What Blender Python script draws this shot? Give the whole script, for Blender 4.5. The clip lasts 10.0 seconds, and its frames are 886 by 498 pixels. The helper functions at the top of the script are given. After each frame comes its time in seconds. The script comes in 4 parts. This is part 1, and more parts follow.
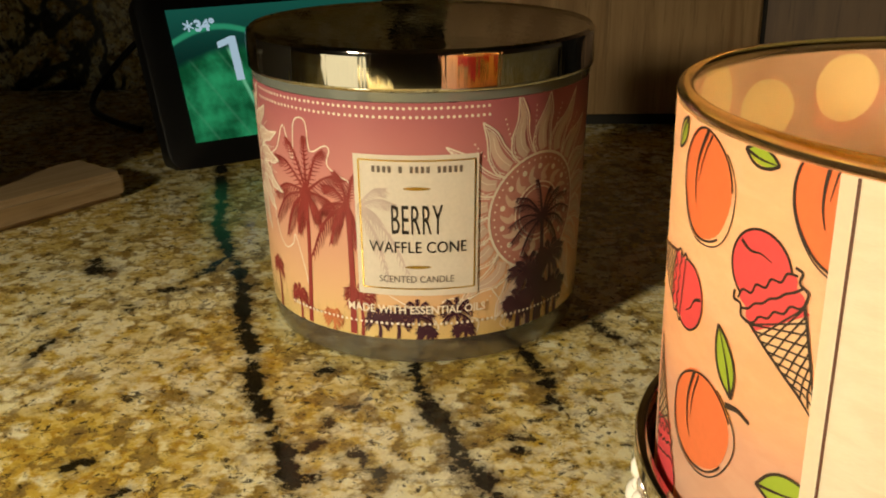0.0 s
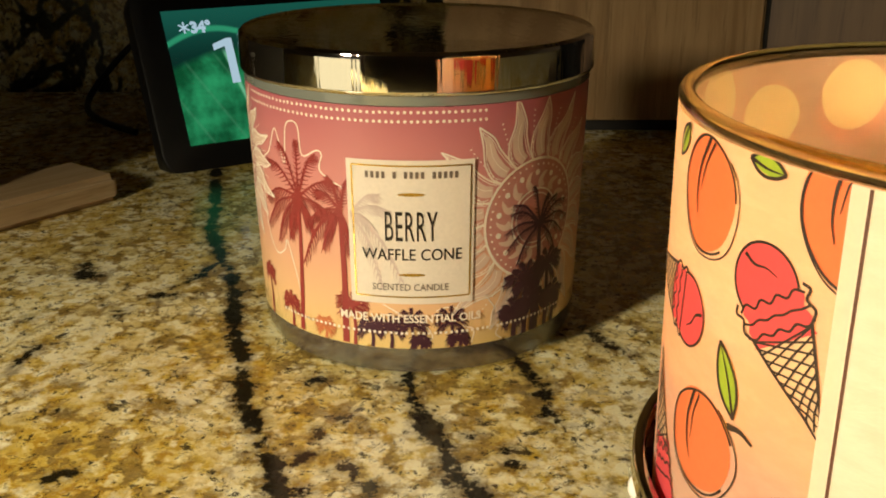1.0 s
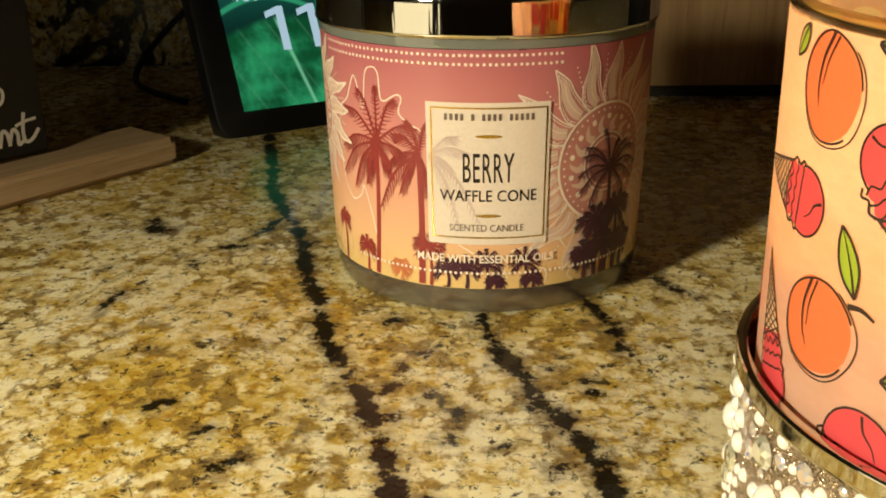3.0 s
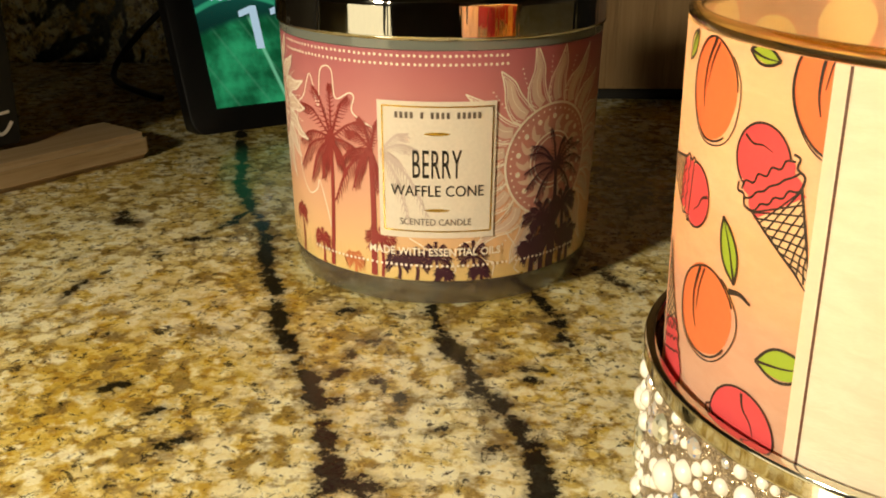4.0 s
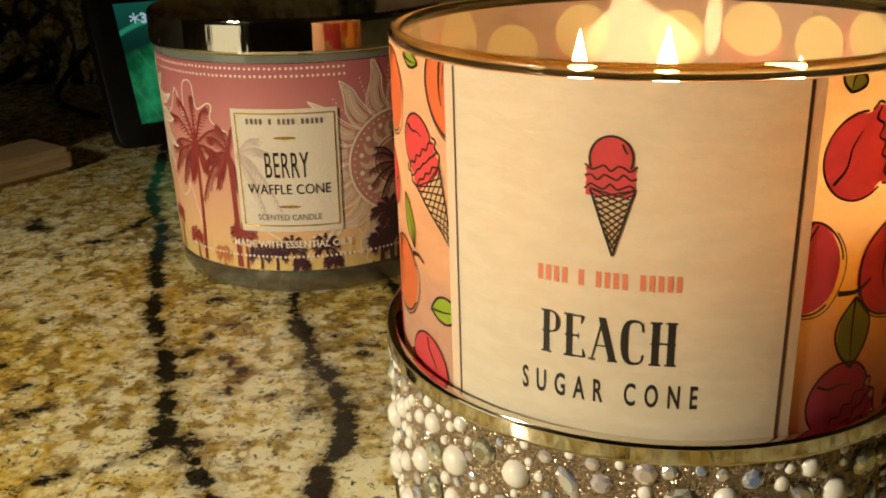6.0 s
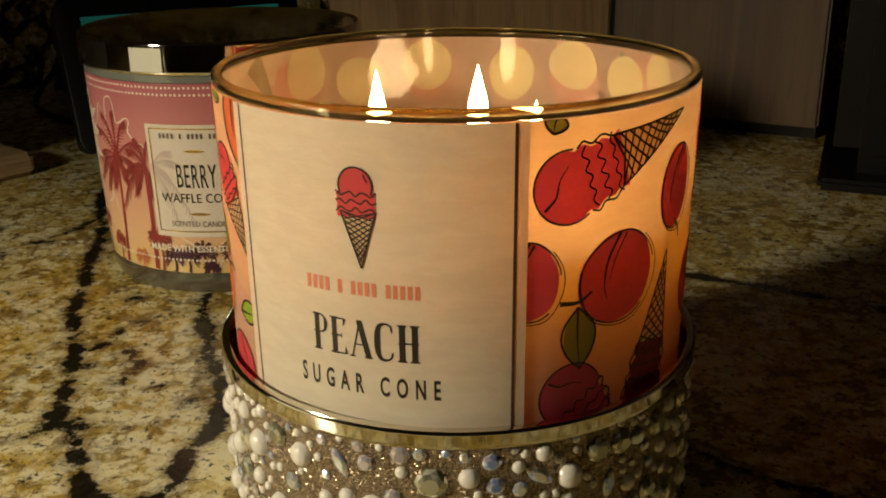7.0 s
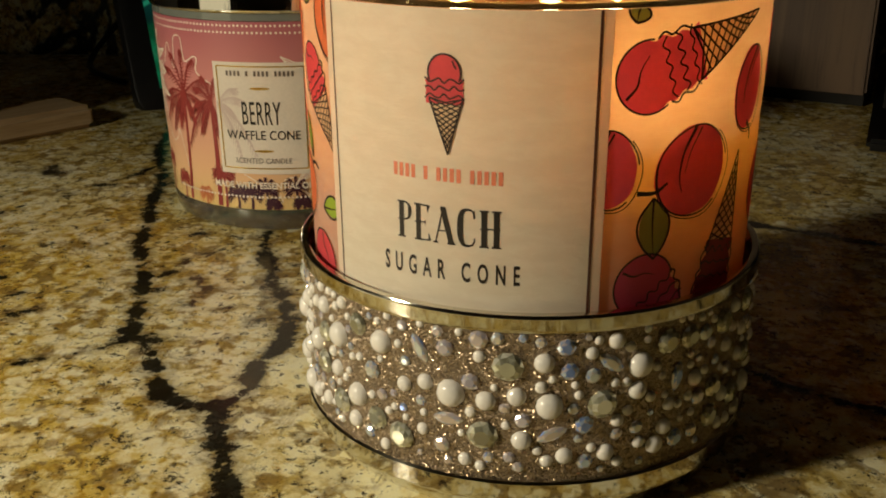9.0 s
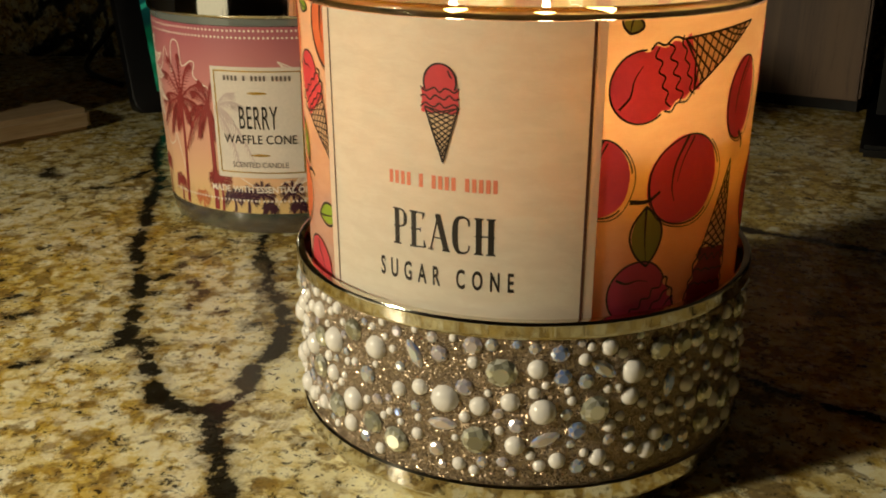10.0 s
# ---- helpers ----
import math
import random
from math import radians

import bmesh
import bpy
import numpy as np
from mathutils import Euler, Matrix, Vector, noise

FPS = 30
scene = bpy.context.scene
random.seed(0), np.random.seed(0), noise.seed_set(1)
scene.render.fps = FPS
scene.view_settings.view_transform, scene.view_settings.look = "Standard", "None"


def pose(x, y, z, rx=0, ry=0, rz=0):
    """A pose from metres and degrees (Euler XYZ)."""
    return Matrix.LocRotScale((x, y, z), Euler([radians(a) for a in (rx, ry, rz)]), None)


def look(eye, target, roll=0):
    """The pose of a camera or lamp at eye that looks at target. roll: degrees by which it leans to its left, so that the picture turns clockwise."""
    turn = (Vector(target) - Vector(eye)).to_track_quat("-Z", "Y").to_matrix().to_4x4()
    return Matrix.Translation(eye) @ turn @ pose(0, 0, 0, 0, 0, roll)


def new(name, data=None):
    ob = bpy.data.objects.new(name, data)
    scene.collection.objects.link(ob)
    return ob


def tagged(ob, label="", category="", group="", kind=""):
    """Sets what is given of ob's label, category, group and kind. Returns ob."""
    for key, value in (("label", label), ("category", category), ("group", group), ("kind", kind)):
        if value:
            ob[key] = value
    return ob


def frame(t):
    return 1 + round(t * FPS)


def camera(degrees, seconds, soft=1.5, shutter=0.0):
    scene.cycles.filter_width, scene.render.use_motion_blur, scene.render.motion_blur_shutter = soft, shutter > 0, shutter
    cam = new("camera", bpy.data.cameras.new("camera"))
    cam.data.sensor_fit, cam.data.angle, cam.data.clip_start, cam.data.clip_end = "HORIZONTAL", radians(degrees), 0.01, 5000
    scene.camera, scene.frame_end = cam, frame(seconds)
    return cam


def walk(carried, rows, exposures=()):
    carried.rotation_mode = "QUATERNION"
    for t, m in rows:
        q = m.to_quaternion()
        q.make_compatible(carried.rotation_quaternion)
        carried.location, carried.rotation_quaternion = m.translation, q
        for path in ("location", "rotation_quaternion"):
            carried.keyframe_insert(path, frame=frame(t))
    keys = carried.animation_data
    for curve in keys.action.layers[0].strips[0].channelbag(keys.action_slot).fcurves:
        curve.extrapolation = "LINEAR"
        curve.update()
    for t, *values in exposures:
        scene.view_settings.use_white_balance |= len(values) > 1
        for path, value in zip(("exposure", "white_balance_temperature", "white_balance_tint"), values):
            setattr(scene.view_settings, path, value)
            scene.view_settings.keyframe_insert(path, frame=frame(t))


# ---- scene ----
cam = camera(47.45, 10.0, soft=1.9)
ROWS = [
    (0, 0.0000, -0.0000, 0.1342, -0.00, -20.74, 0.38),
    (0.5, 0.0013, 0.0029, 0.1355, -0.15, -20.61, 0.27),
    (1, 0.0014, 0.0062, 0.1327, 0.15, -20.48, -0.02),
    (1.5, -0.0006, 0.0049, 0.1315, -0.09, -20.76, 0.43),
    (2, -0.0130, -0.0028, 0.1307, 0.24, -21.41, 1.11),
    (2.5, -0.0157, -0.0059, 0.1250, 0.58, -21.03, 1.33),
    (3.8, -0.0077, -0.0134, 0.1230, 0.94, -21.14, -0.68),
    (4, -0.0036, -0.0177, 0.1252, 0.54, -20.99, -0.24),
    (4.5, -0.0001, -0.0224, 0.1314, -0.11, -20.50, 0.20),
    (5, 0.0017, -0.0263, 0.1344, -0.39, -20.24, 0.15),
    (5.5, 0.0134, -0.0345, 0.1303, 0.05, -19.91, 0.60),
    (6, 0.0453, -0.0508, 0.1295, 0.33, -20.21, 1.29),
    (6.1, 0.0507, -0.0536, 0.1304, 0.11, -20.37, 1.21),
    (6.2, 0.0584, -0.0601, 0.1307, 0.01, -20.29, 1.97),
    (7.3, 0.0899, -0.0781, 0.1414, 2.46, -19.69, 0.21),
    (7.4, 0.0894, -0.0806, 0.1376, 2.60, -19.36, 0.31),
    (7.5, 0.0872, -0.0836, 0.1356, 2.48, -19.50, 0.40),
    (8, 0.0828, -0.0867, 0.1301, 3.12, -19.65, 0.91),
    (8.5, 0.0813, -0.0871, 0.1282, 3.63, -19.65, -0.22),
    (9, 0.0796, -0.0891, 0.1238, 3.76, -20.27, 0.23),
    (9.5, 0.0811, -0.0909, 0.1281, 3.38, -20.82, 0.54),
    (10, 0.0799, -0.0907, 0.1255, 3.62, -20.18, -0.06),
]
EXPOSURES = [(0.0, -0.24, 6500, 10), (0.6, 0.0, 6500, 10), (5.0, 0.0, 6500, 10), (5.5, -0.04, 6450, 10), (6.0, -0.52, 6450, 10), (6.2, -0.60, 6450, 10), (7.3, -0.98, 6400, 10), (8.0, -1.0, 6350, 10), (9.0, -0.88, 6150, 10), (10.0, -0.76, 6100, 10)]
walk(cam, [(t, pose(x, y, z, 90 + pitch, roll, yaw)) for t, x, y, z, yaw, pitch, roll in ROWS], EXPOSURES)

# places of the two candles, and the strengths of lamp, flames and screen
BX, BY, PX, PY = -0.0069, 0.3058, 0.0842, 0.1383
KEY_W, FLAME_W, SCREEN_W = 19.0, 45, 0.7

# ---- light ----
sky = bpy.data.worlds.new("night_kitchen")
scene.world = sky
sky.use_nodes = True
sky.node_tree.nodes["Background"].inputs[0].default_value = (1.0, 0.78, 0.5, 1)
sky.node_tree.nodes["Background"].inputs[1].default_value = 0.028

key = bpy.data.lights.new("work_lamp", "SPOT")
key.energy, key.color, key.shadow_soft_size = KEY_W, (1.0, 0.855, 0.57), 0.03
key.spot_size, key.spot_blend = radians(110), 1.0
new("work_lamp", key).matrix_world = look((-0.36, -0.125, 0.225), (-0.14, -0.02, 0.0))

# dim fill added below the ceiling to lift the dark parts; no visible fixture
dim = bpy.data.lights.new("dim_fill", "AREA")
dim.energy, dim.color, dim.size = 0.14, (1.0, 0.86, 0.66), 0.5
new("dim_fill", dim).matrix_world = look((0.3, -0.9, 1.82), (0.3, -0.85, 0.0))


# ---- materials ----
class Nodes:
    """Short names for the nodes of one material."""

    def __init__(self, name):
        self.mat = bpy.data.materials.new(name)
        self.mat.use_nodes = True
        self.tree = self.mat.node_tree
        self.bsdf = self.tree.nodes["Principled BSDF"]
        self.out = self.tree.nodes["Material Output"]
        self.coord = self.node("ShaderNodeTexCoord").outputs["Object"]

    def node(self, kind, operation="", attribute="", feature=""):
        n = self.tree.nodes.new(kind)
        if operation:
            n.operation = operation
        if attribute:
            n.attribute_name = attribute
        if feature:
            n.feature = feature
        return n

    def put(self, socket, value):
        if isinstance(value, bpy.types.NodeSocket):
            self.tree.links.new(value, socket)
        elif isinstance(value, (tuple, list)) and len(value) == 3 and socket.type == "RGBA":
            socket.default_value = (*value, 1)
        else:
            socket.default_value = value

    def noise(self, scale, detail=4.0, rough=0.6, distort=0.0, vector=None):
        n = self.node("ShaderNodeTexNoise")
        self.put(n.inputs["Vector"], vector or self.coord)
        for k, v in (("Scale", scale), ("Detail", detail), ("Roughness", rough), ("Distortion", distort)):
            n.inputs[k].default_value = v
        return n.outputs["Fac"]

    def cells(self, scale, vector=None, feature="F1", out="Color"):
        n = self.node("ShaderNodeTexVoronoi", feature=feature)
        self.put(n.inputs["Vector"], vector or self.coord)
        n.inputs["Scale"].default_value = scale
        return n.outputs[out]

    def math(self, op, a, b=0.0, clamp=False):
        n = self.node("ShaderNodeMath", op)
        n.use_clamp = clamp
        self.put(n.inputs[0], a)
        self.put(n.inputs[1], b)
        return n.outputs[0]

    def step(self, value, low, high):
        n = self.node("ShaderNodeMapRange")
        n.interpolation_type = "SMOOTHSTEP"
        self.put(n.inputs["Value"], value)
        n.inputs["From Min"].default_value, n.inputs["From Max"].default_value = low, high
        return n.outputs["Result"]

    def mix(self, fac, a, b, blend="MIX"):
        n = self.node("ShaderNodeMix")
        n.data_type, n.blend_type = "RGBA", blend
        self.put(n.inputs["Factor"], fac)
        ins = [s for s in n.inputs if s.type == "RGBA"]
        self.put(ins[0], a)
        self.put(ins[1], b)
        return [s for s in n.outputs if s.type == "RGBA"][0]

    def ramp(self, fac, stops):
        n = self.node("ShaderNodeValToRGB")
        self.put(n.inputs["Fac"], fac)
        e = n.color_ramp.elements
        while len(e) < len(stops):
            e.new(0.5)
        for k, (p, c) in enumerate(stops):
            e[k].position, e[k].color = p, (*c, 1)
        return n.outputs["Color"]

    def split(self, vector, axis):
        n = self.node("ShaderNodeSeparateXYZ")
        self.put(n.inputs[0], vector)
        return n.outputs[axis]

    def stretch(self, x, y, z):
        n = self.node("ShaderNodeMapping")
        self.put(n.inputs["Vector"], self.coord)
        n.inputs["Scale"].default_value = (x, y, z)
        return n.outputs[0]

    def bump(self, height, strength=0.2, distance=0.001):
        n = self.node("ShaderNodeBump")
        n.inputs["Strength"].default_value, n.inputs["Distance"].default_value = strength, distance
        self.put(n.inputs["Height"], height)
        self.put(self.bsdf.inputs["Normal"], n.outputs[0])

    def set(self, **values):
        for k, v in values.items():
            self.put(self.bsdf.inputs[k.replace("_", " ")], v)
        return self

    def see_through(self, share, colour):
        """Lets part of the light through, as paper does."""
        t = self.node("ShaderNodeBsdfTranslucent")
        self.put(t.inputs["Color"], colour)
        m = self.node("ShaderNodeMixShader")
        m.inputs[0].default_value = share
        self.tree.links.new(self.bsdf.outputs[0], m.inputs[1])
        self.tree.links.new(t.outputs[0], m.inputs[2])
        self.tree.links.new(m.outputs[0], self.out.inputs["Surface"])
        return self


def granite(name, with_veins):
    """Cream quartz grains, ochre staining between them, brown seams, black mica flecks and veins."""
    n = Nodes(name)

    def warped(scale, amount, detail=3):
        wn = n.node("ShaderNodeTexNoise")
        wn.inputs["Scale"].default_value, wn.inputs["Detail"].default_value = scale, detail
        n.put(wn.inputs["Vector"], n.coord)
        centred = n.node("ShaderNodeVectorMath", operation="SUBTRACT")
        n.put(centred.inputs[0], wn.outputs["Color"])
        centred.inputs[1].default_value = (0.5, 0.5, 0.5)
        moved = n.node("ShaderNodeVectorMath", operation="MULTIPLY_ADD")
        n.put(moved.inputs[0], centred.outputs[0])
        moved.inputs[1].default_value = (amount, amount, amount)
        n.put(moved.inputs[2], n.coord)
        return moved.outputs[0]

    turned = n.node("ShaderNodeMapping")
    n.put(turned.inputs["Vector"], n.coord)
    turned.inputs["Rotation"].default_value = (0, 0, radians(-18))
    turned.inputs["Scale"].default_value = (1.25, 0.6, 1.0)
    run = turned.outputs[0]
    w = warped(210, 0.012, 5)
    grain = n.cells(165, w)
    edge = n.cells(165, w, "F1", "Distance")
    small = n.cells(430, warped(500, 0.004), "F1", "Color")
    fine = n.cells(900, w)
    cloud = n.noise(150, 7, 0.68)
    # grains, from chalky white to straw
    base = n.ramp(n.math("ADD", n.math("MULTIPLY", n.split(grain, 0), 0.26), n.math("ADD", n.math("MULTIPLY", cloud, 0.50), n.math("MULTIPLY", n.noise(520, 5, 0.75), 0.32))),
                  [(0.40, (0.94, 0.90, 0.66)), (0.52, (0.89, 0.81, 0.46)), (0.62, (0.72, 0.58, 0.23)), (0.74, (0.42, 0.30, 0.09))])
    base = n.mix(n.math("MULTIPLY", n.split(small, 0), 0.22), base, (0.92, 0.86, 0.58))
    milky = n.step(n.noise(34, 5, 0.7, 0.3, run), 0.54, 0.63)
    base = n.mix(n.math("MULTIPLY", milky, 0.40), base, (0.68, 0.63, 0.44))
    # ochre that has crept along the grain edges
    tint = n.math("ADD", n.noise(22, 7, 0.72, 0.3, run), n.math("ADD", n.math("MULTIPLY", n.math("SUBTRACT", edge, 0.42), 0.20), n.math("MULTIPLY", n.math("SUBTRACT", cloud, 0.5), 0.35)))
    stain = n.math("MULTIPLY", n.step(tint, 0.47, 0.60), 0.82)
    if with_veins:
        attr = n.node("ShaderNodeAttribute", attribute="rust").outputs["Fac"]
        stain = n.math("ADD", stain, n.math("MULTIPLY", attr, n.math("MULTIPLY", n.step(n.math("ADD", n.noise(140, 6, 0.75), n.math("MULTIPLY", edge, 0.18)), 0.44, 0.66), 0.8)), True)
    base = n.mix(stain, base, n.ramp(n.split(small, 1), [(0.0, (0.46, 0.27, 0.030)), (0.45, (0.60, 0.41, 0.06)), (1.0, (0.73, 0.55, 0.15))]))
    # brown seams between the grains
    seam = n.math("MULTIPLY", n.step(n.math("ADD", edge, n.math("MULTIPLY", n.math("SUBTRACT", n.noise(420, 5, 0.75), 0.5), 0.9)), 0.50, 0.70), n.step(n.noise(46, 5, 0.72, 0.3, run), 0.38, 0.54))
    base = n.mix(n.math("MULTIPLY", seam, 0.80), base, n.mix(n.split(fine, 0), (0.13, 0.08, 0.025), (0.30, 0.19, 0.05)))
    if with_veins:
        light = n.node("ShaderNodeAttribute", attribute="pale").outputs["Fac"]
        base = n.mix(n.math("MULTIPLY", light, n.step(n.math("ADD", cloud, n.math("MULTIPLY", edge, 0.15)), 0.66, 0.50)), base, n.mix(n.split(fine, 1), (0.86, 0.79, 0.52), (0.94, 0.90, 0.70)))
    # smoky grey quartz
    grey = n.step(n.math("ADD", n.noise(30, 6, 0.70, 0.6, run), n.math("MULTIPLY", n.noise(210, 4), 0.22)), 0.70, 0.76)
    base = n.mix(n.math("MULTIPLY", grey, 0.6), base, (0.22, 0.165, 0.085))
    # black mica: scattered points and ragged clusters
    specks = n.math("MULTIPLY", n.step(n.noise(330, 6, 0.78, 0.4), 0.565, 0.595), n.step(n.noise(38, 5, 0.75), 0.36, 0.50))
    flecks = n.math("MULTIPLY", n.step(n.noise(120, 8, 0.80, 0.5), 0.580, 0.605), n.step(n.noise(20, 5, 0.7, 0.3, run), 0.42, 0.53))
    base = n.mix(n.math("MULTIPLY", n.math("MAXIMUM", specks, flecks), 0.93), base, (0.028, 0.022, 0.015))
    if with_veins:
        d = n.node("ShaderNodeAttribute", attribute="vein").outputs["Fac"]
        rag = n.math("ADD", n.math("MULTIPLY", n.math("SUBTRACT", n.noise(85, 7, 0.75), 0.5), 0.018), n.math("MULTIPLY", n.math("SUBTRACT", n.noise(420, 4, 0.7), 0.5), 0.005))
        halo = n.step(n.math("ADD", d, rag), 0.0042, 0.0002)
        base = n.mix(n.math("MULTIPLY", halo, 0.45), base, (0.13, 0.085, 0.04))
        vein = n.step(n.math("ADD", d, rag), 0.0007, -0.0006)
    else:
        v = n.stretch(1.0, 0.55, 0.55)
        vein = n.step(n.math("ABSOLUTE", n.math("SUBTRACT", n.noise(9, 6, 0.65, 0.8, v), 0.5)), 0.03, 0.012)
    crumbs = n.math("MULTIPLY", n.step(n.noise(260, 5, 0.7), 0.60, 0.66), 0.25)
    base = n.mix(n.math("MULTIPLY", vein, 0.96), base, n.mix(crumbs, n.mix(n.step(n.split(fine, 0), 0.2, 0.9), (0.002, 0.002, 0.002), (0.010, 0.009, 0.007)), (0.06, 0.05, 0.036)))
    n.set(Base_Color=base, Roughness=n.math("ADD", 0.08, n.math("MULTIPLY", n.split(fine, 0), 0.16)), IOR=1.45, Specular_IOR_Level=0.28)
    n.bump(n.split(fine, 1), 0.06, 0.0004)
    return n.mat


def plain(name, rgb, rough=0.5, metal=0.0, spread=0.12, scale=300, relief=0.0, **more):
    n = Nodes(name)
    dark = tuple(c * (1 - spread) for c in rgb)
    light = tuple(min(1, c * (1 + spread)) for c in rgb)
    n.set(Base_Color=n.mix(n.noise(scale, 4), dark, light), Metallic=metal,
          Roughness=n.math("ADD", rough * 0.85, n.math("MULTIPLY", n.noise(scale * 0.4, 3), rough * 0.3)))
    n.set(**more)
    if relief:
        n.bump(n.noise(scale * 1.5, 4), relief, 0.0003)
    return n


def ink(name, rgb, share=0.0, rough=0.45, metal=0.0):
    n = plain(name, rgb, rough, metal, 0.10, 900)
    return n.see_through(share, rgb).mat if share else n.mat


def wood(name, dark, light, turn=(1, 1, 0.06)):
    n = Nodes(name)
    v = n.stretch(*turn)
    rings = n.noise(60, 5, 0.6, 0.8, v)
    fibre = n.noise(420, 4, 0.7, 0.2, v)
    c = n.mix(n.step(rings, 0.35, 0.65), dark, light)
    c = n.mix(n.math("MULTIPLY", n.step(fibre, 0.5, 0.7), 0.5), c, tuple(x * 0.6 for x in dark))
    n.set(Base_Color=c, Roughness=n.math("ADD", 0.42, n.math("MULTIPLY", rings, 0.2)))
    n.bump(fibre, 0.25, 0.0005)
    return n.mat


def clear_glass(name, tint=(1, 1, 1), gloss=1.0):
    """Thin wall of glass: clear, with the gloss that Fresnel gives it."""
    n = Nodes(name)
    t, gl, f, m = (n.node(k) for k in ("ShaderNodeBsdfTransparent", "ShaderNodeBsdfGlossy", "ShaderNodeLayerWeight", "ShaderNodeMixShader"))
    t.inputs["Color"].default_value = (*tint, 1)
    gl.inputs["Roughness"].default_value = 0.03
    edge = n.math("POWER", f.outputs["Facing"], 4.0)
    n.put(m.inputs[0], n.math("MULTIPLY", n.math("ADD", 0.018, n.math("MULTIPLY", edge, 0.6)), gloss, True))
    n.tree.links.new(t.outputs[0], m.inputs[1])
    n.tree.links.new(gl.outputs[0], m.inputs[2])
    n.tree.links.new(m.outputs[0], n.out.inputs["Surface"])
    return n.mat


def glow(name, rgb, strength):
    n = Nodes(name)
    n.set(Base_Color=(0, 0, 0), Emission_Color=rgb, Emission_Strength=strength)
    return n.mat


def sunset():
    n = Nodes("sunset_print")
    z = n.math("ADD", n.split(n.coord, 2), n.math("MULTIPLY", n.math("SUBTRACT", n.noise(45, 3), 0.5), 0.006))
    c = n.ramp(n.math("MULTIPLY", z, 12.5), [(0.10, (0.80, 0.58, 0.24)), (0.28, (0.78, 0.48, 0.27)), (0.50, (0.71, 0.36, 0.27)), (0.72, (0.61, 0.245, 0.235)), (0.97, (0.44, 0.125, 0.16))])
    n.set(Base_Color=c, Roughness=0.32)
    n.bump(n.noise(1800, 2), 0.05, 0.0001)
    return n.mat


def paper(name, a, b, share, fold, warm=(1.0, 1.0, 1.0)):
    n = Nodes(name)
    fibres = n.noise(210, 5, 0.65, 0.3, n.stretch(0.7, 0.7, 1.9))
    c = n.mix(n.step(fibres, 0.35, 0.68), a, b)
    n.set(Base_Color=c, Roughness=0.55)
    n.bump(fibres, fold, 0.0006)
    return n.see_through(share, n.mix(1.0, c, warm, "MULTIPLY")).mat


def lit_wax(name, through_share, tint):
    """Melted wax near a flame: it lets most of the light through and warms it."""
    n = plain(name, (0.95, 0.80, 0.58), 0.25, 0, 0.03, 60)
    t, m = n.node("ShaderNodeBsdfTransparent"), n.node("ShaderNodeMixShader")
    t.inputs["Color"].default_value = (*tint, 1)
    m.inputs[0].default_value = through_share
    n.tree.links.new(n.bsdf.outputs[0], m.inputs[1])
    n.tree.links.new(t.outputs[0], m.inputs[2])
    n.tree.links.new(m.outputs[0], n.out.inputs["Surface"])
    return n.mat


def glass_edge(name, tint, glow_tint, share, milk=0.0):
    """Thick rounded glass: it gathers light along its edge and passes the rest."""
    n = Nodes(name)
    t, tr, gl, m1, m2, f = (n.node(k) for k in ("ShaderNodeBsdfTransparent", "ShaderNodeBsdfTranslucent", "ShaderNodeBsdfGlossy", "ShaderNodeMixShader", "ShaderNodeMixShader", "ShaderNodeLayerWeight"))
    t.inputs["Color"].default_value, tr.inputs["Color"].default_value = (*tint, 1), (*glow_tint, 1)
    gl.inputs["Roughness"].default_value = 0.04
    m1.inputs[0].default_value = share
    df, m3 = n.node("ShaderNodeBsdfDiffuse"), n.node("ShaderNodeMixShader")
    df.inputs["Color"].default_value, m3.inputs[0].default_value = (*glow_tint, 1), milk
    n.put(m2.inputs[0], n.math("ADD", 0.09, n.math("MULTIPLY", n.math("POWER", f.outputs["Facing"], 3.0), 0.6), True))
    for a, b in ((t.outputs[0], m1.inputs[1]), (tr.outputs[0], m3.inputs[1]), (df.outputs[0], m3.inputs[2]), (m3.outputs[0], m1.inputs[2]), (m1.outputs[0], m2.inputs[1]), (gl.outputs[0], m2.inputs[2]), (m2.outputs[0], n.out.inputs["Surface"])):
        n.tree.links.new(a, b)
    return n.mat


def glitter():
    n = Nodes("glitter")
    v = n.node("ShaderNodeTexVoronoi")
    v.inputs["Scale"].default_value = 4200
    n.put(v.inputs["Vector"], n.coord)
    geo = n.node("ShaderNodeNewGeometry").outputs["Normal"]
    jitter = n.node("ShaderNodeVectorMath", operation="MULTIPLY_ADD")
    n.put(jitter.inputs[0], v.outputs["Color"])
    jitter.inputs[1].default_value = (1.5, 1.5, 1.5)
    shift = n.node("ShaderNodeVectorMath", operation="SUBTRACT")
    n.put(shift.inputs[0], geo)
    shift.inputs[1].default_value = (0.75, 0.75, 0.75)
    n.put(jitter.inputs[2], shift.outputs[0])
    unit = n.node("ShaderNodeVectorMath", operation="NORMALIZE")
    n.put(unit.inputs[0], jitter.outputs[0])
    n.put(n.bsdf.inputs["Normal"], unit.outputs[0])
    n.set(Base_Color=n.mix(n.split(v.outputs["Color"], 0), (0.22, 0.155, 0.095), (0.62, 0.50, 0.36)), Metallic=0.7, Roughness=0.26)
    return n.mat


